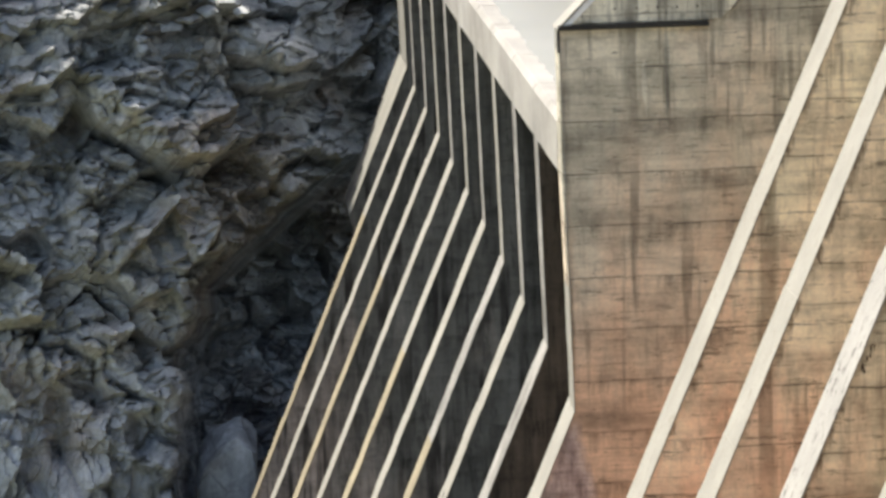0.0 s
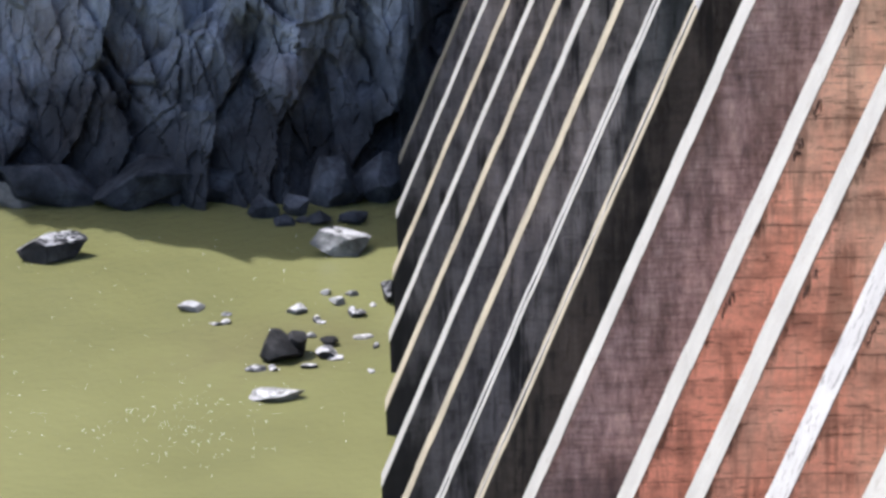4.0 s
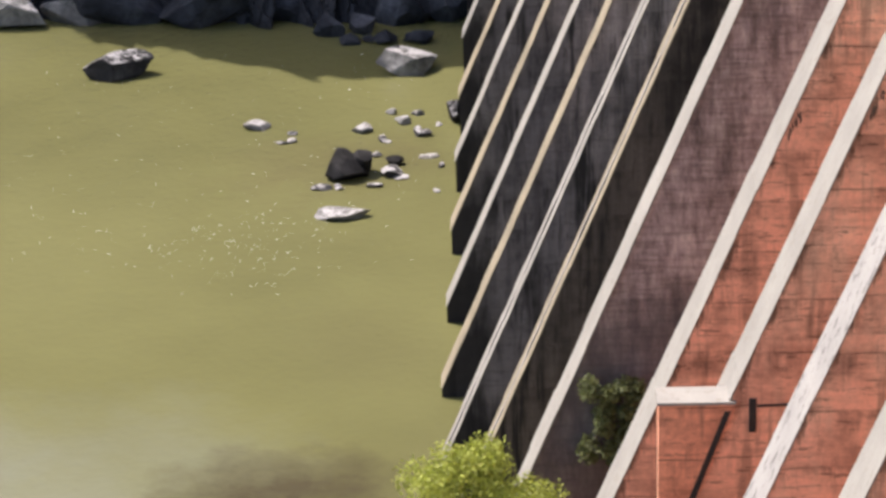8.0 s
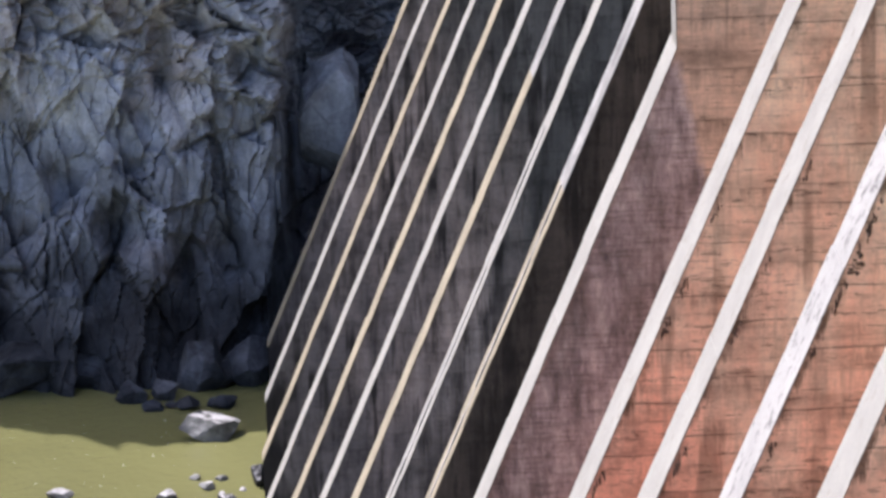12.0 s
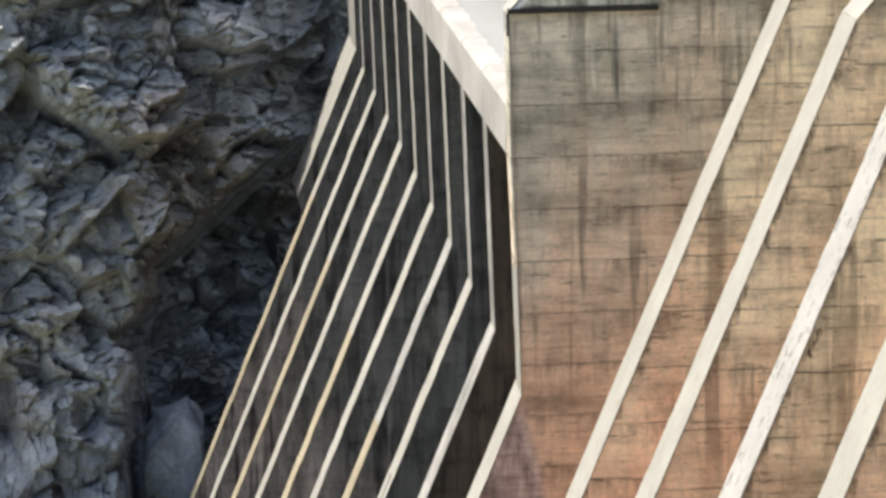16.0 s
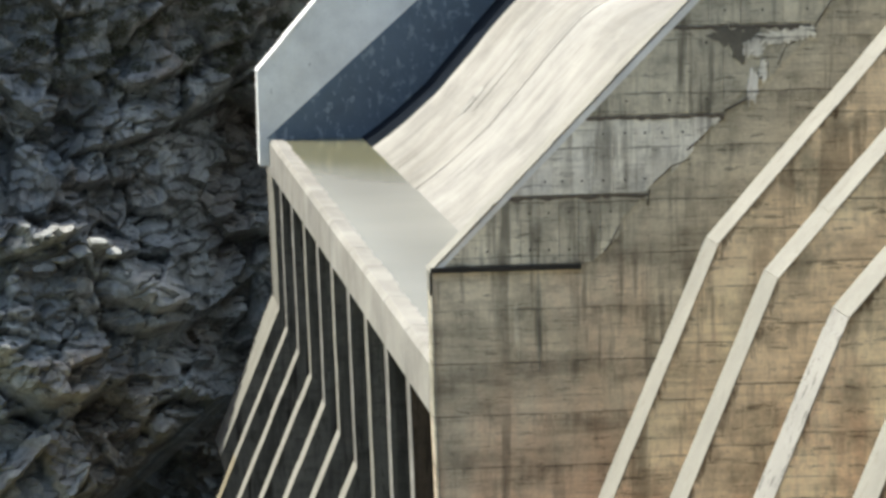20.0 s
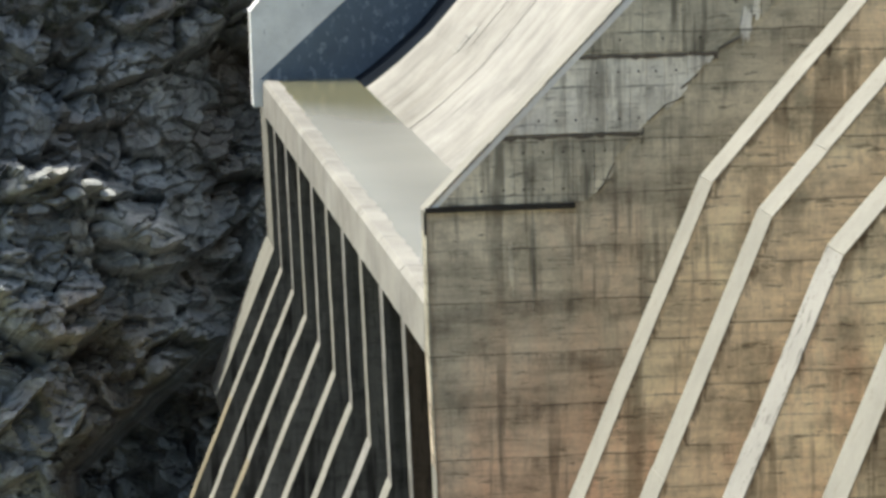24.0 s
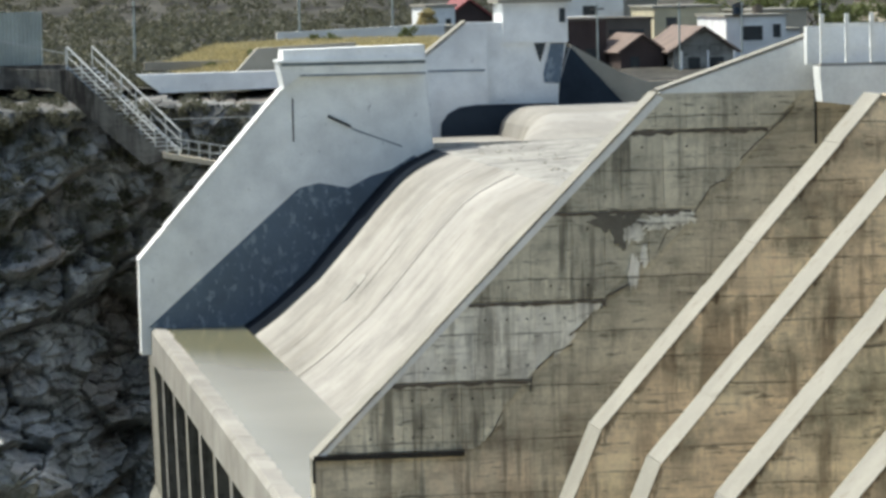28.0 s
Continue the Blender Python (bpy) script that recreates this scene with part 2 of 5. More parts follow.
OLD = damped(concrete("old_concrete", (0.70, 0.655, 0.53), (0.11, 0.095, 0.075), (0.82, 0.57, 0.40), level=(20, 42), smudge=0.75, streak=0.6, wash=0.25, moss=0.6), 10.6, 28.6, 0.22, (0.32, 0.25, 0.238), (0.56, 0.475, 0.43))
RUSTY = dripping(concrete("rust_stained_concrete", (0.92, 0.78, 0.57), (0.10, 0.07, 0.045), (0.93, 0.49, 0.33), level=(4, 42), streak=0.5, smudge=0.5, moss=0.8))
RUST = concrete("rust_red_concrete", (0.80, 0.50, 0.34), (0.09, 0.07, 0.05), (0.90, 0.40, 0.24), level=(10, 40))
DARK = concrete("dark_concrete", (0.172, 0.165, 0.15), (0.045, 0.04, 0.037), (0.56, 0.455, 0.395), level=(3, 25), lower=(0.18, 0.16, 0.155), lower_level=(2, 22), wash=0.75, marks=0.35)
UMBER = concrete("dark_brown_concrete", (0.10, 0.083, 0.066), (0.03, 0.026, 0.022), (0.17, 0.13, 0.10), level=(-6, 20), wash=0.7, marks=0.25)
NEWER = concrete("newer_grey_concrete", (0.70, 0.67, 0.57), (0.16, 0.15, 0.125), streak=0.8, board=0.5)
BLEACHED = concrete("bleached_grey_concrete", (0.93, 0.92, 0.85), (0.20, 0.19, 0.165), streak=0.7, board=0.5, wash=0.35)
def varied(m, low, high):
    """Each object of this material a little lighter or darker than the next."""
    tree, shader = m.node_tree, m.node_tree.nodes["Principled BSDF"]
    old = shader.inputs["Base Color"].links[0].from_socket
    by = ramp(tree, tree.nodes.new("ShaderNodeObjectInfo").outputs["Random"], [(0.0, low), (1.0, high)])
    tree.links.new(mixed(tree, old, by, 1.0, "MULTIPLY"), shader.inputs["Base Color"])
    return m


varied(NEWER, (0.78, 0.78, 0.76), (1.1, 1.1, 1.07))
varied(BLEACHED, (0.92, 0.92, 0.92), (1.06, 1.06, 1.04))
foot_band(DARK, 2.2, (0.022, 0.02, 0.02), 0.9)
foot_band(OLD, 11.0, (0.10, 0.092, 0.09), 0.7, 8.0)
APRON = concrete("grey_apron_concrete", (0.40, 0.39, 0.36), (0.16, 0.15, 0.14), streak=0.2, board=0.5)
def chipped(name, colour, mark, amount):
    """Limewash or paint with small dark chips and stains."""
    m = plain(name, colour, 0.8, 0.18, 2.0)
    tree, shader = m.node_tree, m.node_tree.nodes["Principled BSDF"]
    old = shader.inputs["Base Color"].links[0].from_socket
    by = ramp(tree, spot(tree, 3.2, 8.0, (1, 1, 0.6), 0.75, shift=(3, 3, 3)), [(0.62 - amount, 0.0), (0.68 - amount, 0.9)])
    tree.links.new(mixed(tree, old, mark, by), shader.inputs["Base Color"])
    return m


WHITE = chipped("white_paint", (0.89, 0.915, 0.93), (0.40, 0.41, 0.43), -0.005)
FLECKED = chipped("flecked_limed_edge", (0.36, 0.348, 0.318), (0.11, 0.105, 0.095), 0.07)
NAVY = plain("dark_navy", (0.045, 0.06, 0.08), 0.9, 0.3)
STRIP_SHADE = plain("black_blue_shade", (0.012, 0.017, 0.026), 0.95, 0.4)
for m in (NAVY, STRIP_SHADE):
    m.node_tree.nodes["Principled BSDF"].inputs["Specular IOR Level"].default_value = 0.05
LIME = chipped("whitewashed_edge", (0.316, 0.304, 0.264), (0.24, 0.22, 0.18), 0.06)
DULL = plain("dirty_limed_edge", (0.328, 0.316, 0.289), 0.85, 0.5, 3.0)
TAN = plain("tan_limed_edge", (0.312, 0.269, 0.183), 0.85, 0.3, 2.5)
FENCE = plain("weathered_sheet_metal", (0.47, 0.52, 0.49), 0.6, 0.25, 2.0)
STEEL = plain("galvanised_steel", (0.52, 0.54, 0.53), 0.5, 0.15, 3.0, 0.2)
GRIME = plain("grey_brown_grime", (0.19, 0.18, 0.155), 0.9, 0.4, 3.0)
BLACK = plain("mottled_black", (0.035, 0.033, 0.03), 0.9, 0.4, 4.0)
DUSK = plain("dark_glass", (0.03, 0.04, 0.05), 0.15, 0.2, 4.0)
SLATE = chipped("blue_grey_wear_and_shade", (0.125, 0.17, 0.225), (0.27, 0.33, 0.38), 0.08)
BEIGE = plain("beige_plaster", (0.50, 0.45, 0.36), 0.9, 0.25)
CREAM = plain("cream_plaster", (0.66, 0.60, 0.42), 0.9, 0.2)
MAROON = plain("maroon_brick", (0.085, 0.06, 0.055), 0.9, 0.3)
TILE = plain("terracotta_roof", (0.22, 0.165, 0.14), 0.85, 0.3, 2.0)
RED = plain("red_sheet_roof", (0.25, 0.05, 0.05), 0.6, 0.3)
TIMBER = plain("weathered_timber", (0.15, 0.13, 0.11), 0.85, 0.3, 3.0)


def chute_material():
    """Pale concrete worn in streaks down the flow."""
    m, tree, shader = nodes_of("chute_concrete")
    col = ramp(tree, spot(tree, 0.35, 7.0, (0.35, 0.6, 0.35)), [(0.3, (0.265, 0.25, 0.22)), (0.5, (0.345, 0.33, 0.30)), (0.7, (0.405, 0.39, 0.36))])
    streaks = ramp(tree, spot(tree, 0.55, 6.0, (0.22, 1.3, 0.22)), [(0.36, 0.7), (0.5, 0.97), (0.62, 1.06)])
    col = mixed(tree, col, streaks, 0.55, "MULTIPLY")
    worn = ramp(tree, spot(tree, 0.5, 8.0, (0.8, 0.45, 0.8), 0.7, shift=(7, 3, 3)), [(0.4, 0.8), (0.52, 1.0), (0.64, 1.12)])
    col = mixed(tree, col, worn, 0.8, "MULTIPLY")
    cracks = ramp(tree, spot(tree, 0.7, 2.0, (0.06, 0.8, 0.06), shift=(4, 2, 1)), [(0.49, 1.0), (0.5, 0.55), (0.51, 1.0)])
    gaps = ramp(tree, spot(tree, 0.2, 3.0, shift=(1, 8, 2)), [(0.5, 0.0), (0.6, 1.0)])
    col = mixed(tree, col, cracks, mixed(tree, (0.0, 0.0, 0.0), gaps, 0.8), "MULTIPLY")
    tree.links.new(mixed(tree, col, ramp(tree, spot(tree, 7.0), [(0.3, 0.75), (0.6, 1.0)]), 0.5, "MULTIPLY"), shader.inputs["Base Color"])
    shader.inputs["Roughness"].default_value = 0.9
    bumped(tree, shader, spot(tree, 4.0), 0.3, 0.03)
    return m


def rock_material(name, dark, mid, pale, brown, sun_tops=None, toned=None):
    """Broken rock: soft mottled tones, brown weathering, pale runs, dark joints, grain; the last argument: the heights
    of the foot, darkened for wetness and shade, and of the darker face above.
    """
    m, tree, shader = nodes_of(name)
    col = ramp(tree, spot(tree, 0.42, 9.0, (1, 1, 0.8), rough=0.62), [(0.32, dark), (0.5, mid), (0.68, pale)])
    col = mixed(tree, col, brown, ramp(tree, spot(tree, 0.16, 5.0, shift=(5, 2, 9)), [(0.5, 0.0), (0.64, 0.75)]))
    facet = tree.nodes.new("ShaderNodeTexVoronoi")
    mp = tree.nodes.new("ShaderNodeMapping")
    mp.inputs["Scale"].default_value, mp.inputs["Rotation"].default_value = (0.8, 0.8, 0.5), (0.0, 0.5, 0.3)
    tree.links.new(tree.nodes.new("ShaderNodeNewGeometry").outputs["Position"], mp.inputs[0])
    tree.links.new(mp.outputs[0], facet.inputs["Vector"])
    facet.inputs["Scale"].default_value = 1.0
    col = mixed(tree, col, ramp(tree, facet.outputs["Color"], [(0.25, 0.7), (0.75, 1.2)]), 0.6, "MULTIPLY")
    streak = ramp(tree, spot(tree, 1.5, 8.0, (1, 1, 0.2), 0.72, shift=(1, 5, 3)), [(0.34, 0.55), (0.5, 0.95), (0.66, 1.3)])
    col = mixed(tree, col, streak, 0.6, "MULTIPLY")
    # Sunlight on upward faces, put into the colour as a patchy pale tone.
    if sun_tops:
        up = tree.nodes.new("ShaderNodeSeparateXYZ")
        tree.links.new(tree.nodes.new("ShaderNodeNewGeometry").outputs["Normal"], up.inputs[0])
        col = mixed(tree, col, sun_tops, mixed(tree, (0.0, 0.0, 0.0), ramp(tree, up.outputs["Z"], [(0.6, 0.0), (0.9, 1.0)]), ramp(tree, spot(tree, 1.6, 7.0, rough=0.7), [(0.45, 0.0), (0.55, 1.0)])))
    for scale, shape, shift, wide, force in ((0.5, (1, 1, 0.6), (3, 1, 2), 0.03, 0.6), (1.3, (0.8, 1, 0.8), (0, 4, 7), 0.04, 0.5)):
        joints = ramp(tree, spot(tree, scale, 4.0, shape, kind="cells", shift=shift), [(0.0, 0.3), (wide, 1.0)])
        where = ramp(tree, spot(tree, 0.4, 4.0, shift=shift), [(0.45, 0.0), (0.6, force)])
        col = mixed(tree, col, joints, where, "MULTIPLY")
    if toned:
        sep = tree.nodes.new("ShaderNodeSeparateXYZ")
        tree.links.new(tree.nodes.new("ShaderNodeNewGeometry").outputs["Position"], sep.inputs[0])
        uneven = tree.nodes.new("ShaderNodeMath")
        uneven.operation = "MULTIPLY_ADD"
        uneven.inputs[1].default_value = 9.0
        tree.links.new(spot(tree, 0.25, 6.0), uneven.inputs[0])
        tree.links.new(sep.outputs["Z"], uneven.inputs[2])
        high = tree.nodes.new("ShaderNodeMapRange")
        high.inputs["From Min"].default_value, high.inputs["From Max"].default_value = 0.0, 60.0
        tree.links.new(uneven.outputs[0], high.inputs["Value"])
        # Lower rock tinted bluer by height.
        blue = ramp(tree, high.outputs[0], [((toned[0] + 10.0) / 60, 1.0), ((toned[0] + 20.0) / 60, 0.0)])
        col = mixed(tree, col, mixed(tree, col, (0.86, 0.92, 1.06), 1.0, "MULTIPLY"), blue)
        # Foot darkened for wetness and the cliff's shade; upper face and cap darker too.
        band = ramp(tree, high.outputs[0], [((toned[0] + 4.5) / 60, 0.10), ((toned[0] + 8.5) / 60, 0.52), ((toned[0] + 14.0) / 60, 0.98), ((toned[1] + 2.0) / 60, 1.0), ((toned[1] + 8.0) / 60, 0.75), (49.0 / 60, 0.7), (50.6 / 60, 0.28)])
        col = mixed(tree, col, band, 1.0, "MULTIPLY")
    tree.links.new(mixed(tree, col, ramp(tree, spot(tree, 6.0, 8.0, rough=0.7), [(0.3, 0.6), (0.6, 1.05)]), 0.6, "MULTIPLY"), shader.inputs["Base Color"])
    shader.inputs["Roughness"].default_value, shader.inputs["Specular IOR Level"].default_value = 0.85, 0.2
    bumped(tree, shader, spot(tree, 2.2, 10.0, rough=0.7), 0.35, 0.08)
    bumped(tree, shader, spot(tree, 7.0, 8.0), 0.35, 0.04)
    return m


CHUTE = chute_material()
TAR = rock_material("black_river_rock", (0.006, 0.006, 0.006), (0.016, 0.016, 0.016), (0.045, 0.044, 0.042), (0.02, 0.018, 0.015))
ROCK = rock_material("dark_volcanic_rock", (0.22, 0.23, 0.225), (0.48, 0.495, 0.485), (0.66, 0.67, 0.65), (0.44, 0.385, 0.33), toned=(2.3, 31.0))
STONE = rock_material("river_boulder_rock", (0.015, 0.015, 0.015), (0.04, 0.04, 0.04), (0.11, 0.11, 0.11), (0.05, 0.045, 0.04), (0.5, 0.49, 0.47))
# Wet rock, coloured darker still for the shade at the cliff's foot.
WET_SHADE = rock_material("wet_shaded_rock", (0.012, 0.014, 0.017), (0.04, 0.046, 0.055), (0.095, 0.105, 0.12), (0.035, 0.033, 0.03))
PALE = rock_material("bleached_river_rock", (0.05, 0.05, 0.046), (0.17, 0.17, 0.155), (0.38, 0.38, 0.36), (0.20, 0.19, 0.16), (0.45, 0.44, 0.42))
SCRUB = rock_material("stony_scrub_ground", (0.03, 0.03, 0.026), (0.06, 0.057, 0.05), (0.13, 0.125, 0.105), (0.055, 0.052, 0.038))


def leaf_material(name, colour, vary):
    m, tree, shader = nodes_of(name)
    by = tree.nodes.new("ShaderNodeNewGeometry").outputs["Random Per Island"]
    col = ramp(tree, by, [(0.0, tuple(c * (1 - vary) for c in colour)), (1.0, tuple(c * (1 + vary) for c in colour))])
    tree.links.new(col, shader.inputs["Base Color"])
    shader.inputs["Roughness"].default_value = 0.6
    shader.inputs["Transmission Weight"].default_value = 0.0
    soft = tree.nodes.new("ShaderNodeBsdfTranslucent")
    tree.links.new(col, soft.inputs["Color"])
    add = tree.nodes.new("ShaderNodeMixShader")
    add.inputs[0].default_value = 0.35
    tree.links.new(shader.outputs[0], add.inputs[1])
    tree.links.new(soft.outputs[0], add.inputs[2])
    tree.links.new(add.outputs[0], tree.nodes["Material Output"].inputs["Surface"])
    return m


SPRING = leaf_material("bright_green_leaves", (0.375, 0.42, 0.075), 0.4)
GREEN = leaf_material("dull_green_leaves", (0.152, 0.176, 0.064), 0.5)
SAGE = leaf_material("grey_scrub_leaves", (0.12, 0.12, 0.08), 0.5)
STRAW = leaf_material("dry_yellow_grass", (0.484, 0.413, 0.211), 0.35)


def water_material(name, colour, wave):
    m, tree, shader = nodes_of(name)
    col = ramp(tree, spot(tree, 0.035, 4.0), [(0.3, tuple(c * 0.72 for c in colour)), (0.5, colour), (0.7, tuple(c * 1.2 for c in colour))])
    tree.links.new(col, shader.inputs["Base Color"])
    shader.inputs["Roughness"].default_value = 0.12
    shader.inputs["IOR"].default_value = 1.36
    bumped(tree, shader, spot(tree, 2.2, 4.0), wave, 0.1)
    return m


def clouded(m, centre, size, tone, force, ragged, scale):
    """Silt, a shoal or a sheen in the water: a ragged patch of another tone put into its colour."""
    tree, shader = m.node_tree, m.node_tree.nodes["Principled BSDF"]
    at = tree.nodes.new("ShaderNodeNewGeometry")
    mp = tree.nodes.new("ShaderNodeMapping")
    mp.vector_type = "TEXTURE"
    mp.inputs["Location"].default_value = (*centre, 0)
    mp.inputs["Scale"].default_value = (*size, 5000)
    mp.inputs["Rotation"].default_value = (0, 0, 0.35)
    tree.links.new(at.outputs["Position"], mp.inputs[0])
    ball = tree.nodes.new("ShaderNodeVectorMath")
    ball.operation = "LENGTH"
    tree.links.new(mp.outputs[0], ball.inputs[0])
    add = tree.nodes.new("ShaderNodeMath")
    add.operation = "MULTIPLY_ADD"
    add.inputs[1].default_value = ragged
    tree.links.new(spot(tree, scale, 7.0, rough=0.65, shift=(4, 4, 1)), add.inputs[0])
    tree.links.new(ball.outputs["Value"], add.inputs[2])
    by = ramp(tree, add.outputs[0], [(0.55, force), (1.0, 0.0)])
    old = shader.inputs["Base Color"].links[0].from_socket
    tree.links.new(mixed(tree, old, tone, by), shader.inputs["Base Color"])


RIVER = water_material("green_silty_water", (0.148, 0.147, 0.0588), 0.45)
# Pale sky sheen on the near water, put into its colour.
clouded(RIVER, (-20.0, 9.0), (27.0, 22.0), (0.182, 0.193, 0.143), 0.85, 0.9, 0.08)
clouded(RIVER, (-7.4, 12.3), (9.0, 6.5), (0.059, 0.049, 0.028), 0.9, 0.9, 0.35)
clouded(RIVER, (-3.6, 9.6), (5.0, 3.0), (0.070, 0.063, 0.035), 0.6, 0.9, 0.5)
clouded(RIVER, (-6.0, 41.5), (11.0, 8.0), (0.119, 0.108, 0.049), 0.6, 0.9, 0.5)
clouded(RIVER, (-4.5, 24.0), (6.0, 9.0), (0.126, 0.122, 0.052), 0.6, 0.8, 0.15)
POOL = water_material("shallow_clear_water", (0.403, 0.396, 0.353), 0.02)
clouded(POOL, (12.5, 62.0), (9.0, 26.0), (0.189, 0.178, 0.084), 0.85, 0.3, 0.3)


# ---- building helpers ----
def mesh_of(name, bm, material, smooth=False):
    bmesh.ops.recalc_face_normals(bm, faces=bm.faces)
    me = bpy.data.meshes.new(name)
    bm.to_mesh(me)
    bm.free()
    me.materials.append(material)
    if smooth:
        for p in me.polygons:
            p.use_smooth = True
    return me


def part(name, bm, material, parent, label="", smooth=False):
    ob = new(name, mesh_of(name, bm, material, smooth))
    ob.parent = parent
    return tagged(ob, label)


def thing(name, label, category, group="", kind="", at=(0, 0, 0)):
    ob = new(name)
    ob.location = at
    return tagged(ob, label, category, group, kind)


def solid(name, bm, material, label, category="", group="", kind="", smooth=False):
    return tagged(new(name, mesh_of(name, bm, material, smooth)), label, category, group, kind)


def block(bm, x0, x1, y0, y1, z0, z1):
    v = [bm.verts.new((x, y, z)) for x in (x0, x1) for y in (y0, y1) for z in (z0, z1)]
    for a, b, c, d in ((0, 1, 3, 2), (4, 6, 7, 5), (0, 4, 5, 1), (2, 3, 7, 6), (0, 2, 6, 4), (1, 5, 7, 3)):
        bm.faces.new((v[a], v[b], v[c], v[d]))
    return bm


def boxed(*six):
    return block(bmesh.new(), *six)


def prism(bm, outline, y0, y1):
    """An outline of (x, z) drawn out from y0 to y1."""
    a = [bm.verts.new((x, y0, z)) for x, z in outline]
    b = [bm.verts.new((x, y1, z)) for x, z in outline]
    bm.faces.new(a)
    bm.faces.new(b[::-1])
    for i in range(len(a)):
        bm.faces.new((a[i - 1], a[i], b[i], b[i - 1]))
    return bm


def ribbon(bm, line, y0, y1, thick, across=None):
    """A slab of even thickness laid under a line of (x, z), from y0 to y1; across cuts it into steps along y."""
    down = [(x + thick * 0.7, z - thick * 0.7) for x, z in line]
    return prism(bm, list(line) + down[::-1], y0, y1)


def bar(bm, a, b, r, sides=6):
    """A round bar from a to b."""
    a, b = Vector(a), Vector(b)
    turn = (b - a).to_track_quat("Z", "Y").to_matrix()
    rings = [[bm.verts.new(p + turn @ Vector((r * math.cos(6.2832 * i / sides), r * math.sin(6.2832 * i / sides), 0))) for i in range(sides)] for p in (a, b)]
    for i in range(sides):
        bm.faces.new((rings[0][i - 1], rings[0][i], rings[1][i], rings[1][i - 1]))
    bm.faces.new(rings[0][::-1])
    bm.faces.new(rings[1])
    return bm


def ranks(bm, pieces, y0, y1):
    for p in pieces:
        prism(bm, p, y0, y1)
    return bm


def cells(px, py, size, seed, lean=(0.0, 0.0)):
    """Nearest seed of a jittered grid: tilt and lift of its facet, and the distance to its rim; lean: the tilt that all share."""
    gx, gy = np.floor(px / size), np.floor(py / size)
    best = np.full(px.shape, 1e9)
    second = best.copy()
    tilt, lift = np.zeros(px.shape), np.zeros(px.shape)
    for i in range(-1, 2):
        for j in range(-1, 2):
            cx, cy = gx + i, gy + j
            h = [np.modf(np.abs(np.sin(cx * a + cy * b + seed * c) * 43758.5453))[0] for a, b, c in ((12.9898, 78.233, 3.7), (39.346, 11.135, 9.1), (73.156, 52.235, 5.3), (27.17, 61.7, 1.9), (91.3, 33.1, 7.7))]
            sx, sy = (cx + h[0]) * size, (cy + h[1]) * size
            d = np.hypot(px - sx, py - sy)
            near = d < best
            second = np.where(near, best, np.minimum(second, d))
            best = np.where(near, d, best)
            tilt = np.where(near, (h[2] - 0.5 + lean[0]) * (px - sx) + (h[3] - 0.5 + lean[1]) * (py - sy), tilt)
            lift = np.where(near, h[4] - 0.5, lift)
    return tilt, lift, second - best


def soft(u, v, size, seed, steps=3):
    """Smooth uneven noise between -1 and 1, with finer steps laid over it."""
    total, force = 0.0, 1.0
    for n in range(steps):
        gu, gv = u / size + 7.3 * n, v / size + 3.1 * n
        iu, iv = np.floor(gu), np.floor(gv)
        fu, fv = gu - iu, gv - iv
        fu, fv = fu * fu * (3 - 2 * fu), fv * fv * (3 - 2 * fv)
        h = [np.modf(np.abs(np.sin((iu + i) * 12.9898 + (iv + j) * 78.233 + (seed + n) * 3.7) * 43758.5453))[0] for i, j in ((0, 0), (1, 0), (0, 1), (1, 1))]
        total = total + force * (2 * ((h[0] * (1 - fu) + h[1] * fu) * (1 - fv) + (h[2] * (1 - fu) + h[3] * fu) * fv) - 1)
        size, force = size / 2, force / 2
    return total / 1.6


def crags(u, v):
    """Relief of broken rock on a face, in metres: large tilted blocks with open, broken joints between them."""
    wu, wv = 0.9 * soft(u, v, 4.5, 11, 1) + 0.12 * soft(u, v, 0.5, 17, 2), 0.9 * soft(u, v, 4.5, 12, 1) + 0.12 * soft(u, v, 0.5, 18, 2)
    gate = np.clip(0.1 + 1.6 * soft(u, v, 2.2, 13), 0.0, 1.0)

    def broken(sets, lean):
        total = 1.2 * soft(u, v, 9.0, 14, 2)
        for size, tilt, lift, crack, seed, tall, skew in sets:
            bend = min(1.0, size / 2.4)
            s, o, e = cells(u + wu * bend + skew * v, (v + wv * bend - 0.5 * skew * u) * tall, size, seed, lean)
            total = total + tilt * s + lift * o - crack * gate * np.exp(-(e / (0.05 * size + 0.02)) ** 2)
        return total

    # Tall fluted slabs low down, blocks with open joints above.
    low = broken(((6.0, 0.5, 1.6, 0.5, 1, 0.42, 0.2), (2.6, 0.95, 1.3, 0.6, 2, 0.3, -0.15), (1.15, 0.9, 0.6, 0.3, 3, 0.3, 0.18), (0.5, 0.7, 0.2, 0.08, 4, 0.32, -0.15)), (0.12, -0.1))
    low = low + 0.28 * soft(u + 0.12 * v, v * 0.22, 0.8, 15)
    high = broken(((5.6, 0.6, 1.9, 0.8, 5, 0.75, 0.35), (2.3, 1.15, 1.5, 0.6, 6, 0.85, -0.45), (1.1, 1.5, 0.8, 0.3, 7, 0.9, 0.5), (0.5, 1.4, 0.32, 0.1, 8, 0.9, -0.3)), (0.12, -0.3))
    share = np.clip((v + 0.25 * u - 17) / 6, 0, 1)
    return low + (high - low) * share + 0.06 * soft(u, v, 0.5, 16)


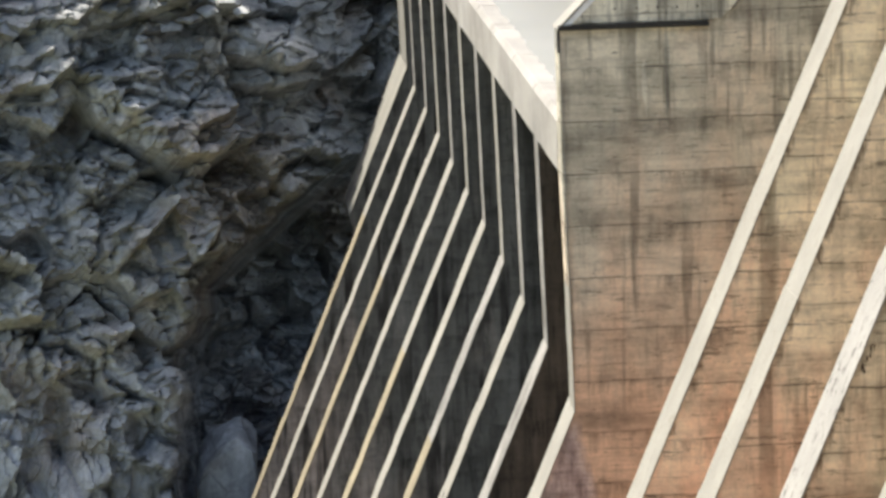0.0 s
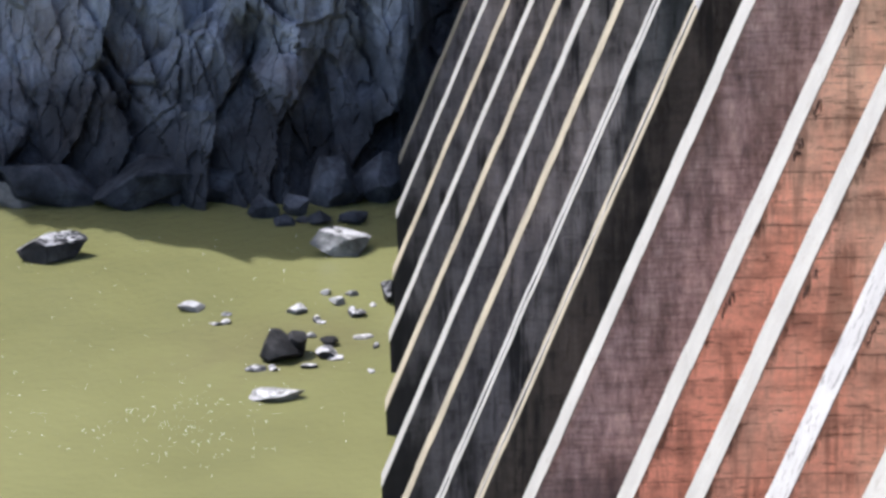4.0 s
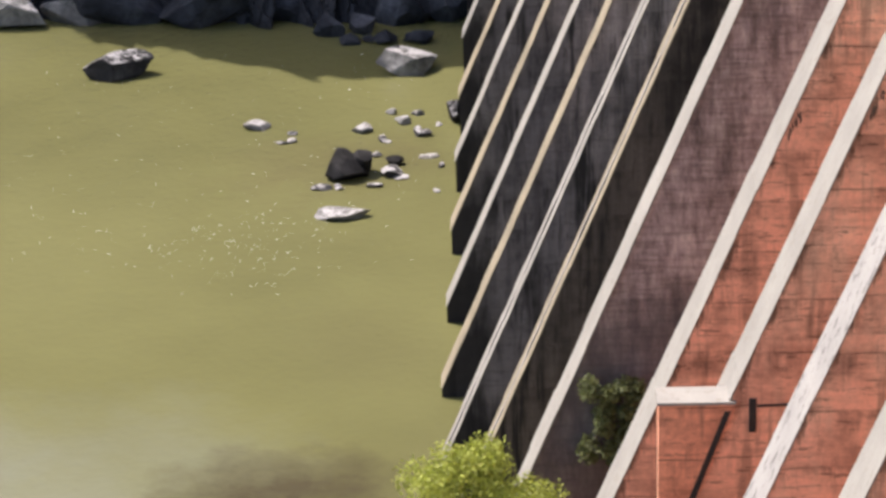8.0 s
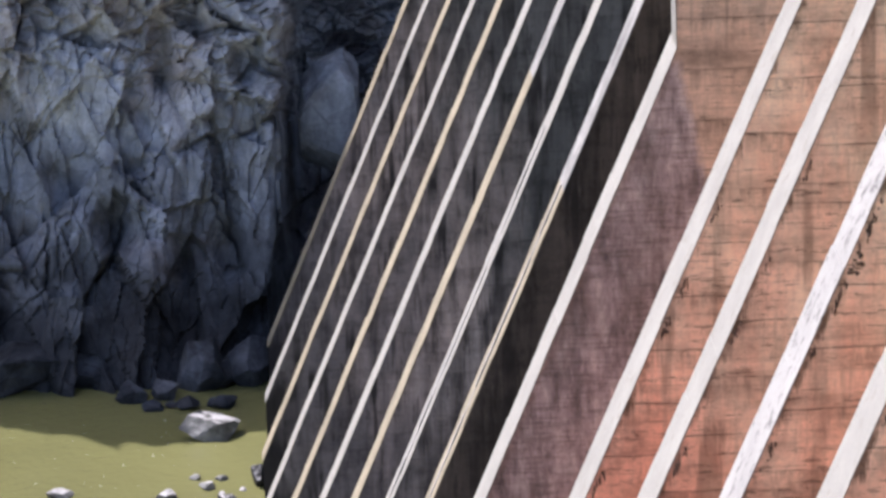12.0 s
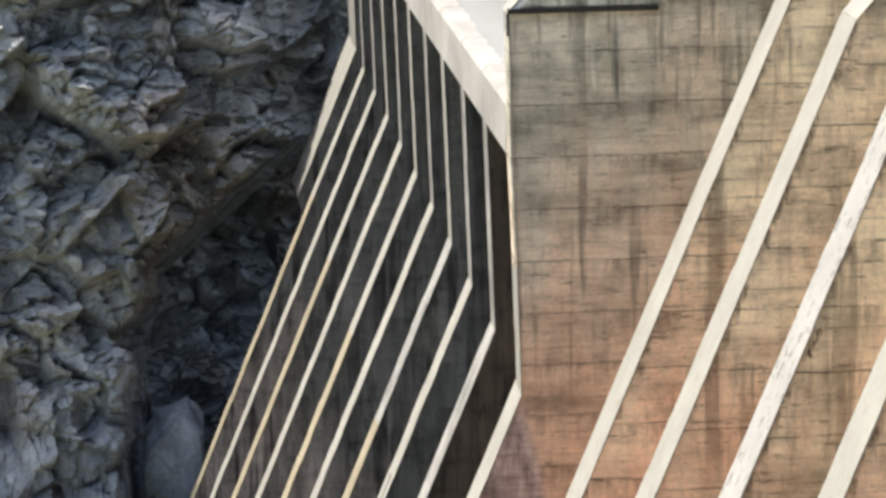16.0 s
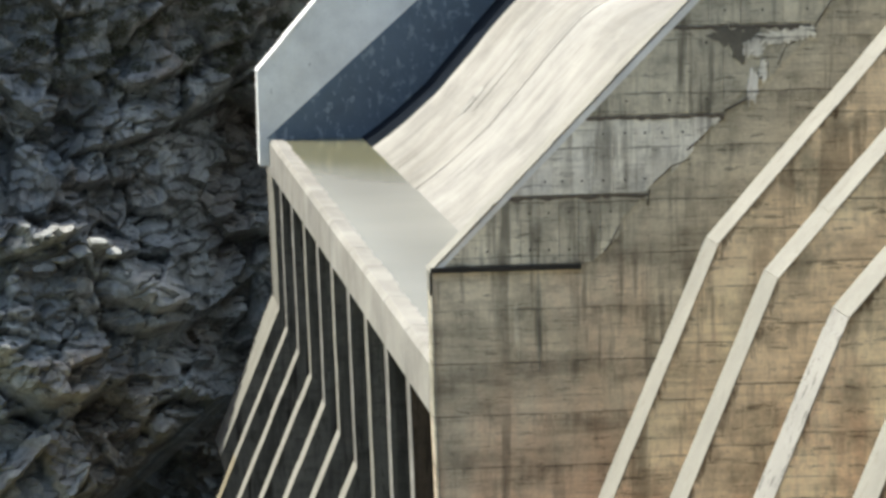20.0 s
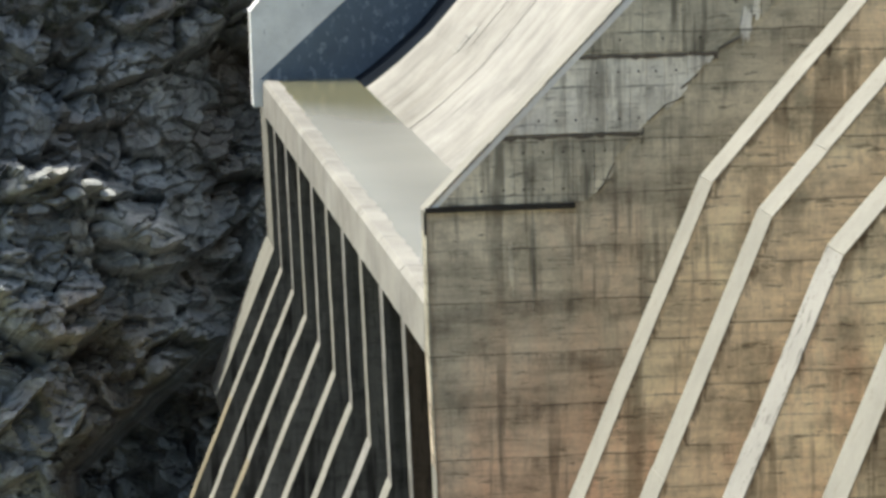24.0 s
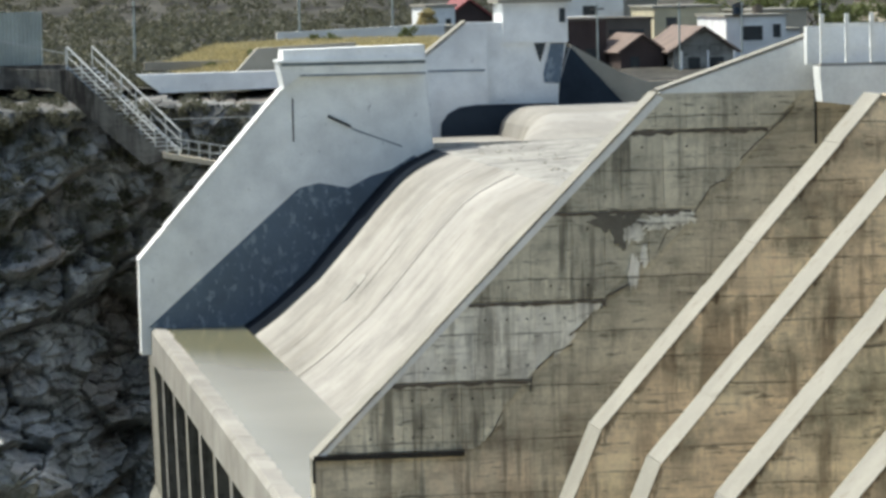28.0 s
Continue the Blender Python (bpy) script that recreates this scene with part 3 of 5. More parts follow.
def sheet(us, vs, place):
    """A grid of points place(u, v) joined into one mesh."""
    u, v = np.meshgrid(us, vs)
    pts = np.stack(place(u, v), -1).reshape(-1, 3)
    nu, nv = len(us), len(vs)
    i = (np.arange(nv - 1)[:, None] * nu + np.arange(nu - 1)[None]).ravel()
    me = bpy.data.meshes.new("sheet")
    me.from_pydata(pts.tolist(), [], np.stack([i, i + 1, i + nu + 1, i + nu], -1).tolist())
    return me


def boulder(name, x, y, z, w, d, h, seed, label, material=None, group="boulders in the river", fine=4, boxy=1.0):
    """A broken rock of that width, depth and height, its foot sunk at z."""
    bm = bmesh.new()
    bmesh.ops.create_icosphere(bm, subdivisions=fine, radius=1)
    p = np.array([v.co for v in bm.verts])
    p = np.sign(p) * np.abs(p) ** boxy
    rnd = np.random.RandomState(seed)
    for _ in range(17 if boxy == 1.0 else 4):
        n = rnd.normal(size=3)
        n /= np.linalg.norm(n)
        over = np.maximum(p @ n - rnd.uniform(0.45, 0.8) * (1.0 if boxy == 1.0 else 1.45), 0)
        p -= over[:, None] * n
    p *= 1 + 0.05 * np.array([noise.noise(Vector(q * 2.6 + seed)) for q in p])[:, None] + 0.03 * np.array([noise.noise(Vector(q * 7 + seed)) for q in p])[:, None]
    p /= np.abs(p).max(0)
    turn = rnd.uniform(-0.4, 0.4)
    c, s = math.cos(turn), math.sin(turn)
    p = p @ np.array([[c, s, 0], [-s, c, 0], [0, 0, 1]])
    for v, q in zip(bm.verts, p):
        v.co = (x + q[0] * w / 2, y + q[1] * d / 2, z + h * (0.5 + 0.5 * q[2]) - 0.25 * h)
    return solid(name, bm, material or STONE, label, "rock", group)


def leaves(centres, spread, count, size, rnd, flat=1.0):
    """A mesh of many small bent leaves round the given centres."""
    at = centres[rnd.randint(0, len(centres), count)]
    d = rnd.normal(size=(count, 3))
    d /= np.linalg.norm(d, axis=1)[:, None]
    at = at + d * (rnd.uniform(0.35, 1.0, (count, 1)) * spread[:1] if np.ndim(spread) else rnd.uniform(0.3, 1.0, (count, 1)) * spread) * [1, 1, flat]
    a = rnd.normal(size=(count, 3))
    a /= np.linalg.norm(a, axis=1)[:, None]
    b = np.cross(a, rnd.normal(size=(count, 3)))
    b /= np.linalg.norm(b, axis=1)[:, None]
    n = np.cross(a, b)
    s = size * rnd.uniform(0.6, 1.4, (count, 1))
    pts = np.stack([at - a * s, at + b * s * 0.45 + n * s * 0.15, at + a * s, at - b * s * 0.45 + n * s * 0.15], 1).reshape(-1, 3)
    i = np.arange(count)[:, None] * 4
    me = bpy.data.meshes.new("leaves")
    me.from_pydata(pts.tolist(), [], np.concatenate([i + [0, 1, 2], i + [0, 2, 3]]).tolist())
    return me


# ---- the gorge: water, bank, cliff, land behind ----
S = 6.4           # buttress spacing along the dam
LEVEL = -0.6      # river level
bm = bmesh.new()
bm.faces.new([bm.verts.new(p) for p in ((-400, -400, LEVEL), (24, -400, LEVEL), (24, 70, LEVEL), (-400, 70, LEVEL))])
solid("water", bm, RIVER, "murky olive green river water with small ripples", "river", kind="structure")


def spur_rim(z):
    """Right-hand rim of the rock spur by height."""
    return np.interp(z, [-8, 6, 9.5, 13.5, 15.6, 19.2, 21.2, 23.6, 24.4, 26, 27.4, 30.3, 31.4, 32.2, 32.9], [-1.0, -0.7, -0.5, -0.3, 0.0, 1.0, 3.4, 6.2, 7.6, 7.6, 7.2, 5.3, 4.3, 2.8, -2.5])


# Hollows of the face: place along it and up it, half width, half height, depth.
HOLLOWS = [(-1.8, 22.9, 1.5, 0.8, 2.0), (-4.0, 27.3, 0.7, 1.1, 1.8), (-4.1, 14.2, 1.0, 0.8, 1.5), (-6.0, 21.2, 0.6, 0.9, 1.2), (-5.4, 13.0, 0.5, 1.6, 1.2), (-1.9, 12.4, 0.6, 1.0, 1.2),
           (1.3, 37.8, 1.3, 1.7, 2.6), (-7.8, 4.6, 1.0, 1.2, 1.4), (-2.6, 3.6, 0.7, 1.3, 1.4), (-4.8, 3.4, 0.5, 1.2, 1.2), (-10.0, 7.0, 0.8, 1.2, 1.0), (4.0, 40.2, 1.2, 0.9, 1.6), (7.0, 41.0, 0.8, 1.6, 1.8)]


def cliff_place(u, v):
    """u runs along the bank, v up the face; the face widens out as it falls back."""
    z = v - 8
    rim = spur_rim(z)
    y = np.interp(z, [-8, -2.6, 1, 6, 20, 31, 43, 46.2, 47.3], [57.5, 60.0, 62.0, 63.6, 66.2, 68.0, 70.0, 70.8, 92])
    y = y + np.interp(u, [-60, -30, -12, 0, 6, 9, 14, 40], [0, 0, 0, 0.6, 3, 6, 9, 10])
    y = y + np.interp(u, [-60, -30, -17.5, -13], [-2, 0, 1.0, 0]) * np.interp(z, [2, 10], [1, 0])
    y = y + np.interp(u, [-36, -34, -31, -21, -18.5], [0, 3, 3, 3, 0]) * np.interp(z, [2, 5, 26, 31], [0, 1, 1, 0])
    # The spur stands before the upper face; beside it a deep cleft runs down to the water.
    spur = 1 / (1 + np.exp(np.clip((u - rim) * 5.0, -40, 40))) * np.interp(z, [32.3, 33.2], [1, 0])
    y = y - 2.3 * spur * np.interp(z, [-6, 4, 14, 30, 32.4], [0.2, 0.4, 0.8, 1, 1]) * np.interp(u, [-16, -8, 0, 3], [0.3, 0.8, 1, 1])
    y = y + 1.2 * np.interp(z, [31.8, 33.0, 40, 46.5], [0, 1, 1, 0.8]) * np.interp(u, [-9, -4.5, 3.5, 7], [0.1, 1, 1, 0.4])
    y = y + 1.2 * np.interp(z, [38.0, 38.7, 45], [0, 1, 0.6]) * np.interp(u, [-5, -3, 0.6, 1.6], [0.2, 1, 1, 0])
    cleft = (1 - spur) * np.clip((u - rim) * 0.8, 0, 1)
    y = y + 9.0 * cleft * np.interp(z, [-3, 3, 8, 22, 27, 31], [0.1, 0.35, 1, 1, 0.45, 0.3])
    y = y + 4.0 * np.exp(-((u - 9.4) / 2.6) ** 4 - ((z - 33) / 8.0) ** 4)
    y = y + 1.3 * np.clip(z - np.interp(u, [-60, -34.5, -33, -31.8], [3, 5, 20, 60]), 0, 60)
    for hu, hz, wide, tall, deep in HOLLOWS:
        y = y + deep * np.exp(-(((u - hu) / wide) ** 2 + ((z - hz + 0.3 * (u - hu)) / tall) ** 2) ** 1.5)
    y = y - 0.55 * np.clip(z - 42.0, 0, 4.6) * np.interp(u, [5, 8, 15, 17], [0, 1, 1, 0])
    slant_line = u + 3.9 - 0.72 * (16.5 - z) + 0.4 * np.sin(z * 2.2)
    y = y + 0.9 * np.exp(-(slant_line / 0.22) ** 2) * ((z > 10.5) & (z < 17))
    r = crags(u, v) * np.interp(z, [-6, 1, 5, 36, 44, 47.3], [0.5, 0.7, 1.0, 1.0, 0.7, 0.3])
    y = y - r
    wide = 1 + (y - 66) / 160
    return u * wide + 0.2 * r, y, 51.5 + (z - 51.5) * wide + 0.2 * r


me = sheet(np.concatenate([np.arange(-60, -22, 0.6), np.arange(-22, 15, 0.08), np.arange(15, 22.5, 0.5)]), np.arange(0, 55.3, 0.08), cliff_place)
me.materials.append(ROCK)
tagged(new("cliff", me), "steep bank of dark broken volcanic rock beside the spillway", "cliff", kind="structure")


def land(u, v):
    west = np.interp(v, [78, 130, 200, 300, 700, 3000], [46.6, 46.9, 49.5, 58.0, 100.0, 300.0])
    east = np.interp(v, [78, 130, 230, 320, 700, 3000], [43.9, 43.9, 45.5, 52.0, 85.0, 260.0])
    z = west + (east - west) * np.clip((u - 24 - 0.12 * (v - 90)) / 14, 0, 1)
    return u, v, z + 0.5 * np.sin(u * 0.07) * np.sin(v * 0.06) + 0.15 * np.sin(u * 0.9) * np.sin(v * 0.7)


me = sheet(np.concatenate([np.arange(-2400, -80, 80.0), np.arange(-80, 160, 1.5), np.arange(160, 2400, 80.0)]), np.concatenate([np.arange(87, 330, 1.5), np.arange(330, 3000, 60.0)]), land)
me.materials.append(SCRUB)
tagged(new("ground", me), "dry stony scrub hillside behind the dam", "ground", kind="structure")


def bank_place(u, v):
    z = 0.9 - 0.02 * (u - 6) ** 2 * (u < 6) + 0.25 * np.sin(u * 1.3) * np.sin(v * 0.9)
    return u, v, z - np.clip((v + 1) * 0.8, 0, 4)


me = sheet(np.arange(-6, 24, 0.6), np.arange(-120, 3, 0.6), bank_place)
me.materials.append(SCRUB)
tagged(new("ground", me), "earth bank at the toe of the dam", "ground", kind="structure")

# ---- the dam ----
TOE, KNEE, LIP_X, LIP_Z = -1.65, (10.5, 28.7), 10.4, 35.1


def edge_x(z):
    return TOE + (KNEE[0] - TOE) * z / KNEE[1]


def strip(p, q, out):
    """Outline of a slab of that thickness on the line from p to q."""
    nx, nz = p[1] - q[1], q[0] - p[0]
    d = math.hypot(nx, nz)
    return [p, q, (q[0] + out * nx / d, q[1] + out * nz / d), (p[0] + out * nx / d, p[1] + out * nz / d)]


def edging(name, p, q, y0, y1, out, paint, parent, label, rnd, step=1.1, end=None):
    """A limed edge laid in lifts that do not quite line up."""
    length = math.hypot(q[0] - p[0], q[1] - p[1])
    cuts = [0.0]
    while cuts[-1] < length - step * 1.5:
        cuts.append(cuts[-1] + step * rnd.uniform(0.7, 1.6))
    cuts.append(length)
    bm = bmesh.new()
    for a, b in zip(cuts, cuts[1:]):
        m, n = [(p[0] + (q[0] - p[0]) * t / length, p[1] + (q[1] - p[1]) * t / length) for t in (a, b + 0.01)]
        deep = y1 if end is None else y1 + (end - y1) * (a + b) / 2 / length
        nx, nz = (p[1] - q[1]) / length, (q[0] - p[0]) / length
        m, n = [(x + out * 0.7 * nx, z + out * 0.7 * nz) for x, z in (m, n)]
        prism(bm, strip(m, n, out * rnd.uniform(0.25, 0.6)), y0 - rnd.uniform(0.0, 0.05), deep + rnd.uniform(0.0, 0.05))
    return part(name, bm, paint, parent, label)


def rib(k, paint, thick, rnd):
    """One buttress below the spillway with its limed downstream edge."""
    y = S * k + (0.03 if k == 10 else 0)
    foot = 22.5 if k == 10 else max(LEVEL - 0.4, (k - 4) * 0.33)
    b = thing("buttress", "dark concrete buttress with a " + ("tan" if paint is TAN else "whitewashed") + " edge under the spillway", "buttress", "spillway buttresses")
    o = 0.1 if k == 10 else 0.0
    line = [(edge_x(foot) + o, foot), (KNEE[0] + 0.12 + o, KNEE[1] + 0.3), (LIP_X + 0.05 + o, LIP_Z + 0.2)]
    part("wall", prism(bmesh.new(), [(line[0][0] + (0.02 if k < 10 else 6), -3), *[(x - 0.045, z) for x, z in line], (12.5, 35.3), (24, 42), (24, -3)], y, y + thick), UMBER if k == 1 else DARK, b)
    mid = (line[0][0] + 0.8 * (line[1][0] - line[0][0]), foot + 0.8 * (line[1][1] - foot))
    edging("edge_lower", line[0], mid, y, y + (0.6 if k == 10 else thick), 0.07, paint, b, "limed sloping edge", rnd, 1.1, y + thick)
    if k in (1, 2):
        edging("edge_groove", line[0], mid, y + 0.5, y + 0.62, 0.1, DULL, b, "dark groove along the edge", rnd)
    edging("edge_upper", mid, line[1], y, y + thick, 0.07, DULL if k in (1, 3) else LIME, b, "whitewashed sloping edge", rnd)
    edging("edge_top", line[1], line[2], y, y + thick * 0.8, 0.05, LIME if k in (3, 5, 7, 10) else DULL, b, "upright edge under the lip", rnd)


rnd = random.Random(5)
for k in range(1, 11):
    rib(k, TAN if k in (1, 3, 5, 7, 9) else LIME, 4.6 if k == 10 else 1.2, rnd)

KNEES = {-1: 16.76, -2: 16.92, -3: 17.1, -4: 17.3, -5: 17.5, -6: 17.7, -7: 17.9}
bays = {}
for k, x in KNEES.items():
    b = thing("buttress", "rust-stained concrete buttress with a whitewashed sloping edge", "buttress", "buttresses beside the spillway", at=(x, S * k, 40.35))
    low, top = (-0.424 * 43, -43.0), (7.2, 8.1)
    part("wall", prism(bmesh.new(), [(low[0] - 0.045, low[1]), (-0.045, 0.0), (top[0] - 0.03, top[1] + 0.02), (13, 8.1), (13, -43)], -0.38, 1.1), RUSTY, b)
    edging("edge_lower", low, (0, 0), -0.39, 1.55, 0.07, FLECKED if k == -3 else LIME, b, "whitewashed sloping edge", rnd, 1.6, 1.12)
    edging("edge_upper", (0, 0), top, -0.39, 1.12, 0.07, LIME, b, "whitewashed sloping edge", rnd, 1.6)
    bays[k] = b

BROWN = plain("dark_brown_run", (0.10, 0.066, 0.042), 0.9, 0.4, 4.0)
run = bmesh.new()
for n in range(14):
    x, z, w, h = -1.85 + rnd.uniform(-0.12, 0.16), -9.2 - n * 0.25 + rnd.uniform(-0.1, 0.1), rnd.uniform(0.02, 0.09), rnd.uniform(0.12, 0.4)
    prism(run, [(x, z + h), (x + w, z + h * 0.6), (x + w * 0.7, z - h), (x - w * 0.3, z - h * 0.7)], -0.386 - 0.001 * n, -0.37)
part("stain", run, BROWN, bays[-1], "long dark brown run of broken drips")

CLOT = plain("brown_moss_clot", (0.15, 0.105, 0.075), 0.95, 0.6, 6.0)
for k, spots in ((-1, ((-16.3, 0.12, 0.4), (-17.3, 0.16, 0.35), (-14.3, 0.1, 0.25), (-21.5, 0.14, 0.4))), (-2, ((-11.4, 0.1, 0.3), (-15.4, 0.1, 0.25), (-13.7, 0.08, 0.2), (-18.6, 0.13, 0.4))),
        (-3, ((-10.7, 0.12, 0.35), (-11.4, 0.2, 0.45), (-11.9, 0.28, 0.16), (-12.5, 0.12, 0.4), (-13.7, 0.1, 0.3), (-16.2, 0.14, 0.35), (-17.4, 0.1, 0.3), (-6.0, 0.12, 0.3))), (-4, ((-9.4, 0.12, 0.4), (-12.8, 0.14, 0.3)))):
    clots = bmesh.new()
    for z, wide, tall in spots:
        for n in range(12):
            h, w = rnd.uniform(0.06, 0.3) * tall, rnd.uniform(0.1, 0.32) * wide
            b = z + rnd.uniform(-1, 1) * tall
            a = 0.424 * b + 0.06 + rnd.uniform(0, 1) ** 2 * wide
            prism(clots, [(a - w * 0.6, b + h), (a + w * 0.5, b + h * 0.7), (a + w, b - h * 0.1), (a + w * 0.3, b - h), (a - w * 0.3, b - h * 1.3), (a - w * 0.5, b - h * 0.2)], -0.388 - 0.002 * n, -0.37)
    tagged(part("moss_clot", clots, CLOT, bays[k]), "dark brown moss clotted beside the whitewashed edge", kind="stuff")

solid("wall_upstream", boxed(30, 31, -60, 1.0, -3, 48.4), OLD, "concrete upstream face of the dam", "wall", kind="structure")

# Side wall of the spillway.
side = thing("spillway_side_wall", "tall brown board-marked concrete side wall of the spillway", "wall")
part("wall", prism(bmesh.new(), [(edge_x(-1) + 0.19, -1), (KNEE[0] + 0.1, KNEE[1] + 0.02), (LIP_X - 0.02, LIP_Z), (LIP_X - 0.05, 39.03), (19.68, 48.41), (29.9, 48.5), (29.9, -2), (edge_x(-2), -2)], 0, 1.0), OLD, side)
edging("coping", (LIP_X - 0.03, 38.97), (19.70, 48.40), -0.06, 0.9, 0.08, LIME, side, "pale worn coping", rnd, 2.0)
edging("edge_slope", (edge_x(-1) + 0.24, -1), (KNEE[0] + 0.16, KNEE[1] + 0.02), -0.03, 1.5, 0.08, LIME, side, "whitewashed sloping edge", rnd, 1.6)
edging("edge_top", (KNEE[0] + 0.13, KNEE[1] + 0.02), (LIP_X + 0.02, 38.97), -0.03, 1.0, 0.06, LIME, side, "whitewashed upright edge", rnd, 2.0)
part("coping_band", prism(bmesh.new(), [(LIP_X - 0.05, 39.0), (19.66, 48.40), (19.84, 48.30), (LIP_X + 0.16, 39.02)], -0.07, 0.0), WHITE, side, "pale worn face of the coping")
part("parapet", prism(bmesh.new(), [(19.73, 48.45), (24.05, 49.9), (25.5, 49.92), (25.5, 48.42), (19.8, 48.42)], -0.03, 0.6), WHITE, side, "white sloping parapet")
part("parapet_cap", prism(bmesh.new(), strip((19.73, 48.47), (24.05, 49.92), 0.07), -0.02, 0.68), LIME, side)
part("ledge", boxed(10.33, 14.32, -0.16, 0.02, 39.0, 39.13), BLACK, side, "black ledge")
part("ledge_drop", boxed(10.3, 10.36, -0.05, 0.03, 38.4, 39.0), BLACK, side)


def clip(poly, a, b, c):
    """The part of an outline where a x + b z <= c."""
    out = []
    for (x0, z0), (x1, z1) in zip(poly, poly[1:] + poly[:1]):
        s0, s1 = a * x0 + b * z0 - c, a * x1 + b * z1 - c
        if s0 <= 0:
            out.append((x0, z0))
        if s0 * s1 < 0:
            t = s0 / (s0 - s1)
            out.append((x0 + t * (x1 - x0), z0 + t * (z1 - z0)))
    return out


holes = bmesh.new()
for n, (z0, z1) in enumerate(((39.17, 40.9), (40.98, 42.96), (43.06, 45.3), (45.39, 47.42), (47.49, 48.42))):
    x = 10.5
    while x < 24:
        w = rnd.uniform(0.45, 0.62) if n in (1, 0) else rnd.uniform(0.8, 1.3)
        p = clip([(x, z0), (x + w - 0.012, z0), (x + w - 0.012, z1), (x, z1)], -1, 0.993, -10.4 + 0.993 * 38.9)
        p = clip(p, 1.0, -1.0, -24.65 + rnd.uniform(-0.35, 0.2)) if p else p
        if len(p) > 2:
            part("panel", prism(bmesh.new(), p, -rnd.uniform(0.03, 0.05), 0.01), BLEACHED if n == 1 else NEWER, side, "bleached board-marked panel" if n == 1 else "newer grey concrete panel")
            for hz in (z0 + 0.35, z1 - 0.4):
                hx = x + w * 0.5
                if hx > 10.9 + (hz - 38.9) and hx - hz < -25.0:
                    bar(holes, (hx, -0.053, hz), (hx, -0.02, hz), 0.032, 8)
        x += w
part("tie_holes", holes, BLACK, side)
for z, h in ((40.9, 0.09), (42.95, 0.12), (45.28, 0.12), (47.4, 0.1)):
    h *= 0.5
    x0, x1 = 10.46 + (z - 39.0), z - 24.75
    bm = bmesh.new()
    steps = [x0 + (x1 - x0) * i / 24 for i in range(25)]
    top = [(x, z + h + rnd.uniform(-0.015, 0.015)) for x in steps]
    low = [(x, z - abs(rnd.gauss(0, 0.05))) for x in steps]
    part("pour_joint", prism(bm, top + low[::-1], -0.056, 0.0), TIMBER, side, "dark dripping pour joint")

line, z = [], 39.3
while z < 48.3:
    line.append((z - 24.7 + rnd.uniform(-0.3, 0.25), z))
    z += rnd.uniform(0.12, 0.55)
for (x0, z0), (x1, z1) in zip(line, line[1:]):
    w = rnd.uniform(0.01, 0.05)
    if rnd.random() < 0.4:
        continue
    part("crack", prism(bmesh.new(), [(x0, z0), (x0 + w, z0 - 0.02), (x1 + w * 0.6, z1), (x1, z1 + 0.015)], -0.058, 0.0), TIMBER, side, "dark ragged crack")



def blotch(name, x, z, wide, tall, y, material, parent, label, turns=26, rough=0.35):
    """A thin stain with a ragged outline on a wall that faces the gorge."""
    rim = []
    for n in range(turns):
        a = 6.2832 * n / turns
        r = 1 + rnd.uniform(-rough, rough)
        rim.append((x + wide * r * math.cos(a), z + tall * r * math.sin(a) - (rnd.uniform(0, 0.8) * tall if 3.3 < a < 6.1 and n % 2 else 0)))
    return part(name, prism(bmesh.new(), rim, y, y + 0.02), material, parent, label)


for n, (x, z, wide, tall) in enumerate(((18.3, 45.08, 0.5, 0.2), (18.9, 45.02, 0.4, 0.24), (18.6, 44.7, 0.2, 0.3))):
    blotch("stain", x, z, wide, tall, -0.058 - 0.004 * n, GRIME, side, "dark wet stain under a joint")
for n, (x, z, wide, tall) in enumerate(((19.75, 45.02, 0.55, 0.17), (20.35, 45.15, 0.3, 0.13), (19.0, 44.75, 0.28, 0.22), (18.95, 43.75, 0.14, 0.4), (19.25, 44.2, 0.1, 0.3))):
    blotch("lime_run", x, z, wide, tall, -0.072 - 0.004 * n, BLEACHED, side, "pale lime run")
for x, z, tall in ((13.2, 37.9, 1.1), (12.6, 37.6, 0.6), (16.2, 35.8, 0.8)):
    blotch("lime_run", x, z, 0.07, tall, -0.012, NEWER, side, "thin pale lime run", 30, 0.25)

# Chute, lip and pool.
PROFILE = [(10.95, 36.35), (11.4, 35.9), (12.4, 35.75), (13.4, 36.0), (14.41, 36.5), (15.2, 37.05), (15.9, 37.6), (17.33, 38.86), (18.74, 40.45), (19.77, 41.67), (20.5, 42.45), (21.05, 43.0), (21.6, 43.4), (22.2, 43.72), (23.04, 44.1)]
chute = thing("spillway_chute", "pale sunlit concrete spillway chute with worn streaks", "spillway")
y = 1.0
while y < 63.5:
    w = min(rnd.uniform(6.2, 7.6), 64 - y)
    o = rnd.uniform(-0.025, 0.025)
    part("slab", prism(bmesh.new(), [(x + o * 0.5, z - o) for x, z in PROFILE] + [(23.04, 34.5), (11.2, 34.9)], y, min(64, y + w - 0.02)), CHUTE, chute)
    y += w
part("crack", prism(bmesh.new(), [(17.45, 38.99), (19.2, 41.02), (19.22, 41.04), (17.43, 38.99)], 48.0, 48.08), BLACK, chute, "dark open crack")
# The far wall's shadow on the chute, laid on as a near-black strip.
part("wall_shade_strip", prism(bmesh.new(), [(x - 0.02, z + 0.03) for x, z in PROFILE[4:]] + [(x, z - 0.02) for x, z in PROFILE[:3:-1]], 59.4, 63.98), STRIP_SHADE, chute, "dark strip put on the chute for the shade along the wall foot")
part("spall", prism(bmesh.new(), [(17.2, 38.76), (18.1, 39.75), (18.1, 39.79), (17.2, 38.8)], 49.5, 50.6), APRON, chute, "broken patch")
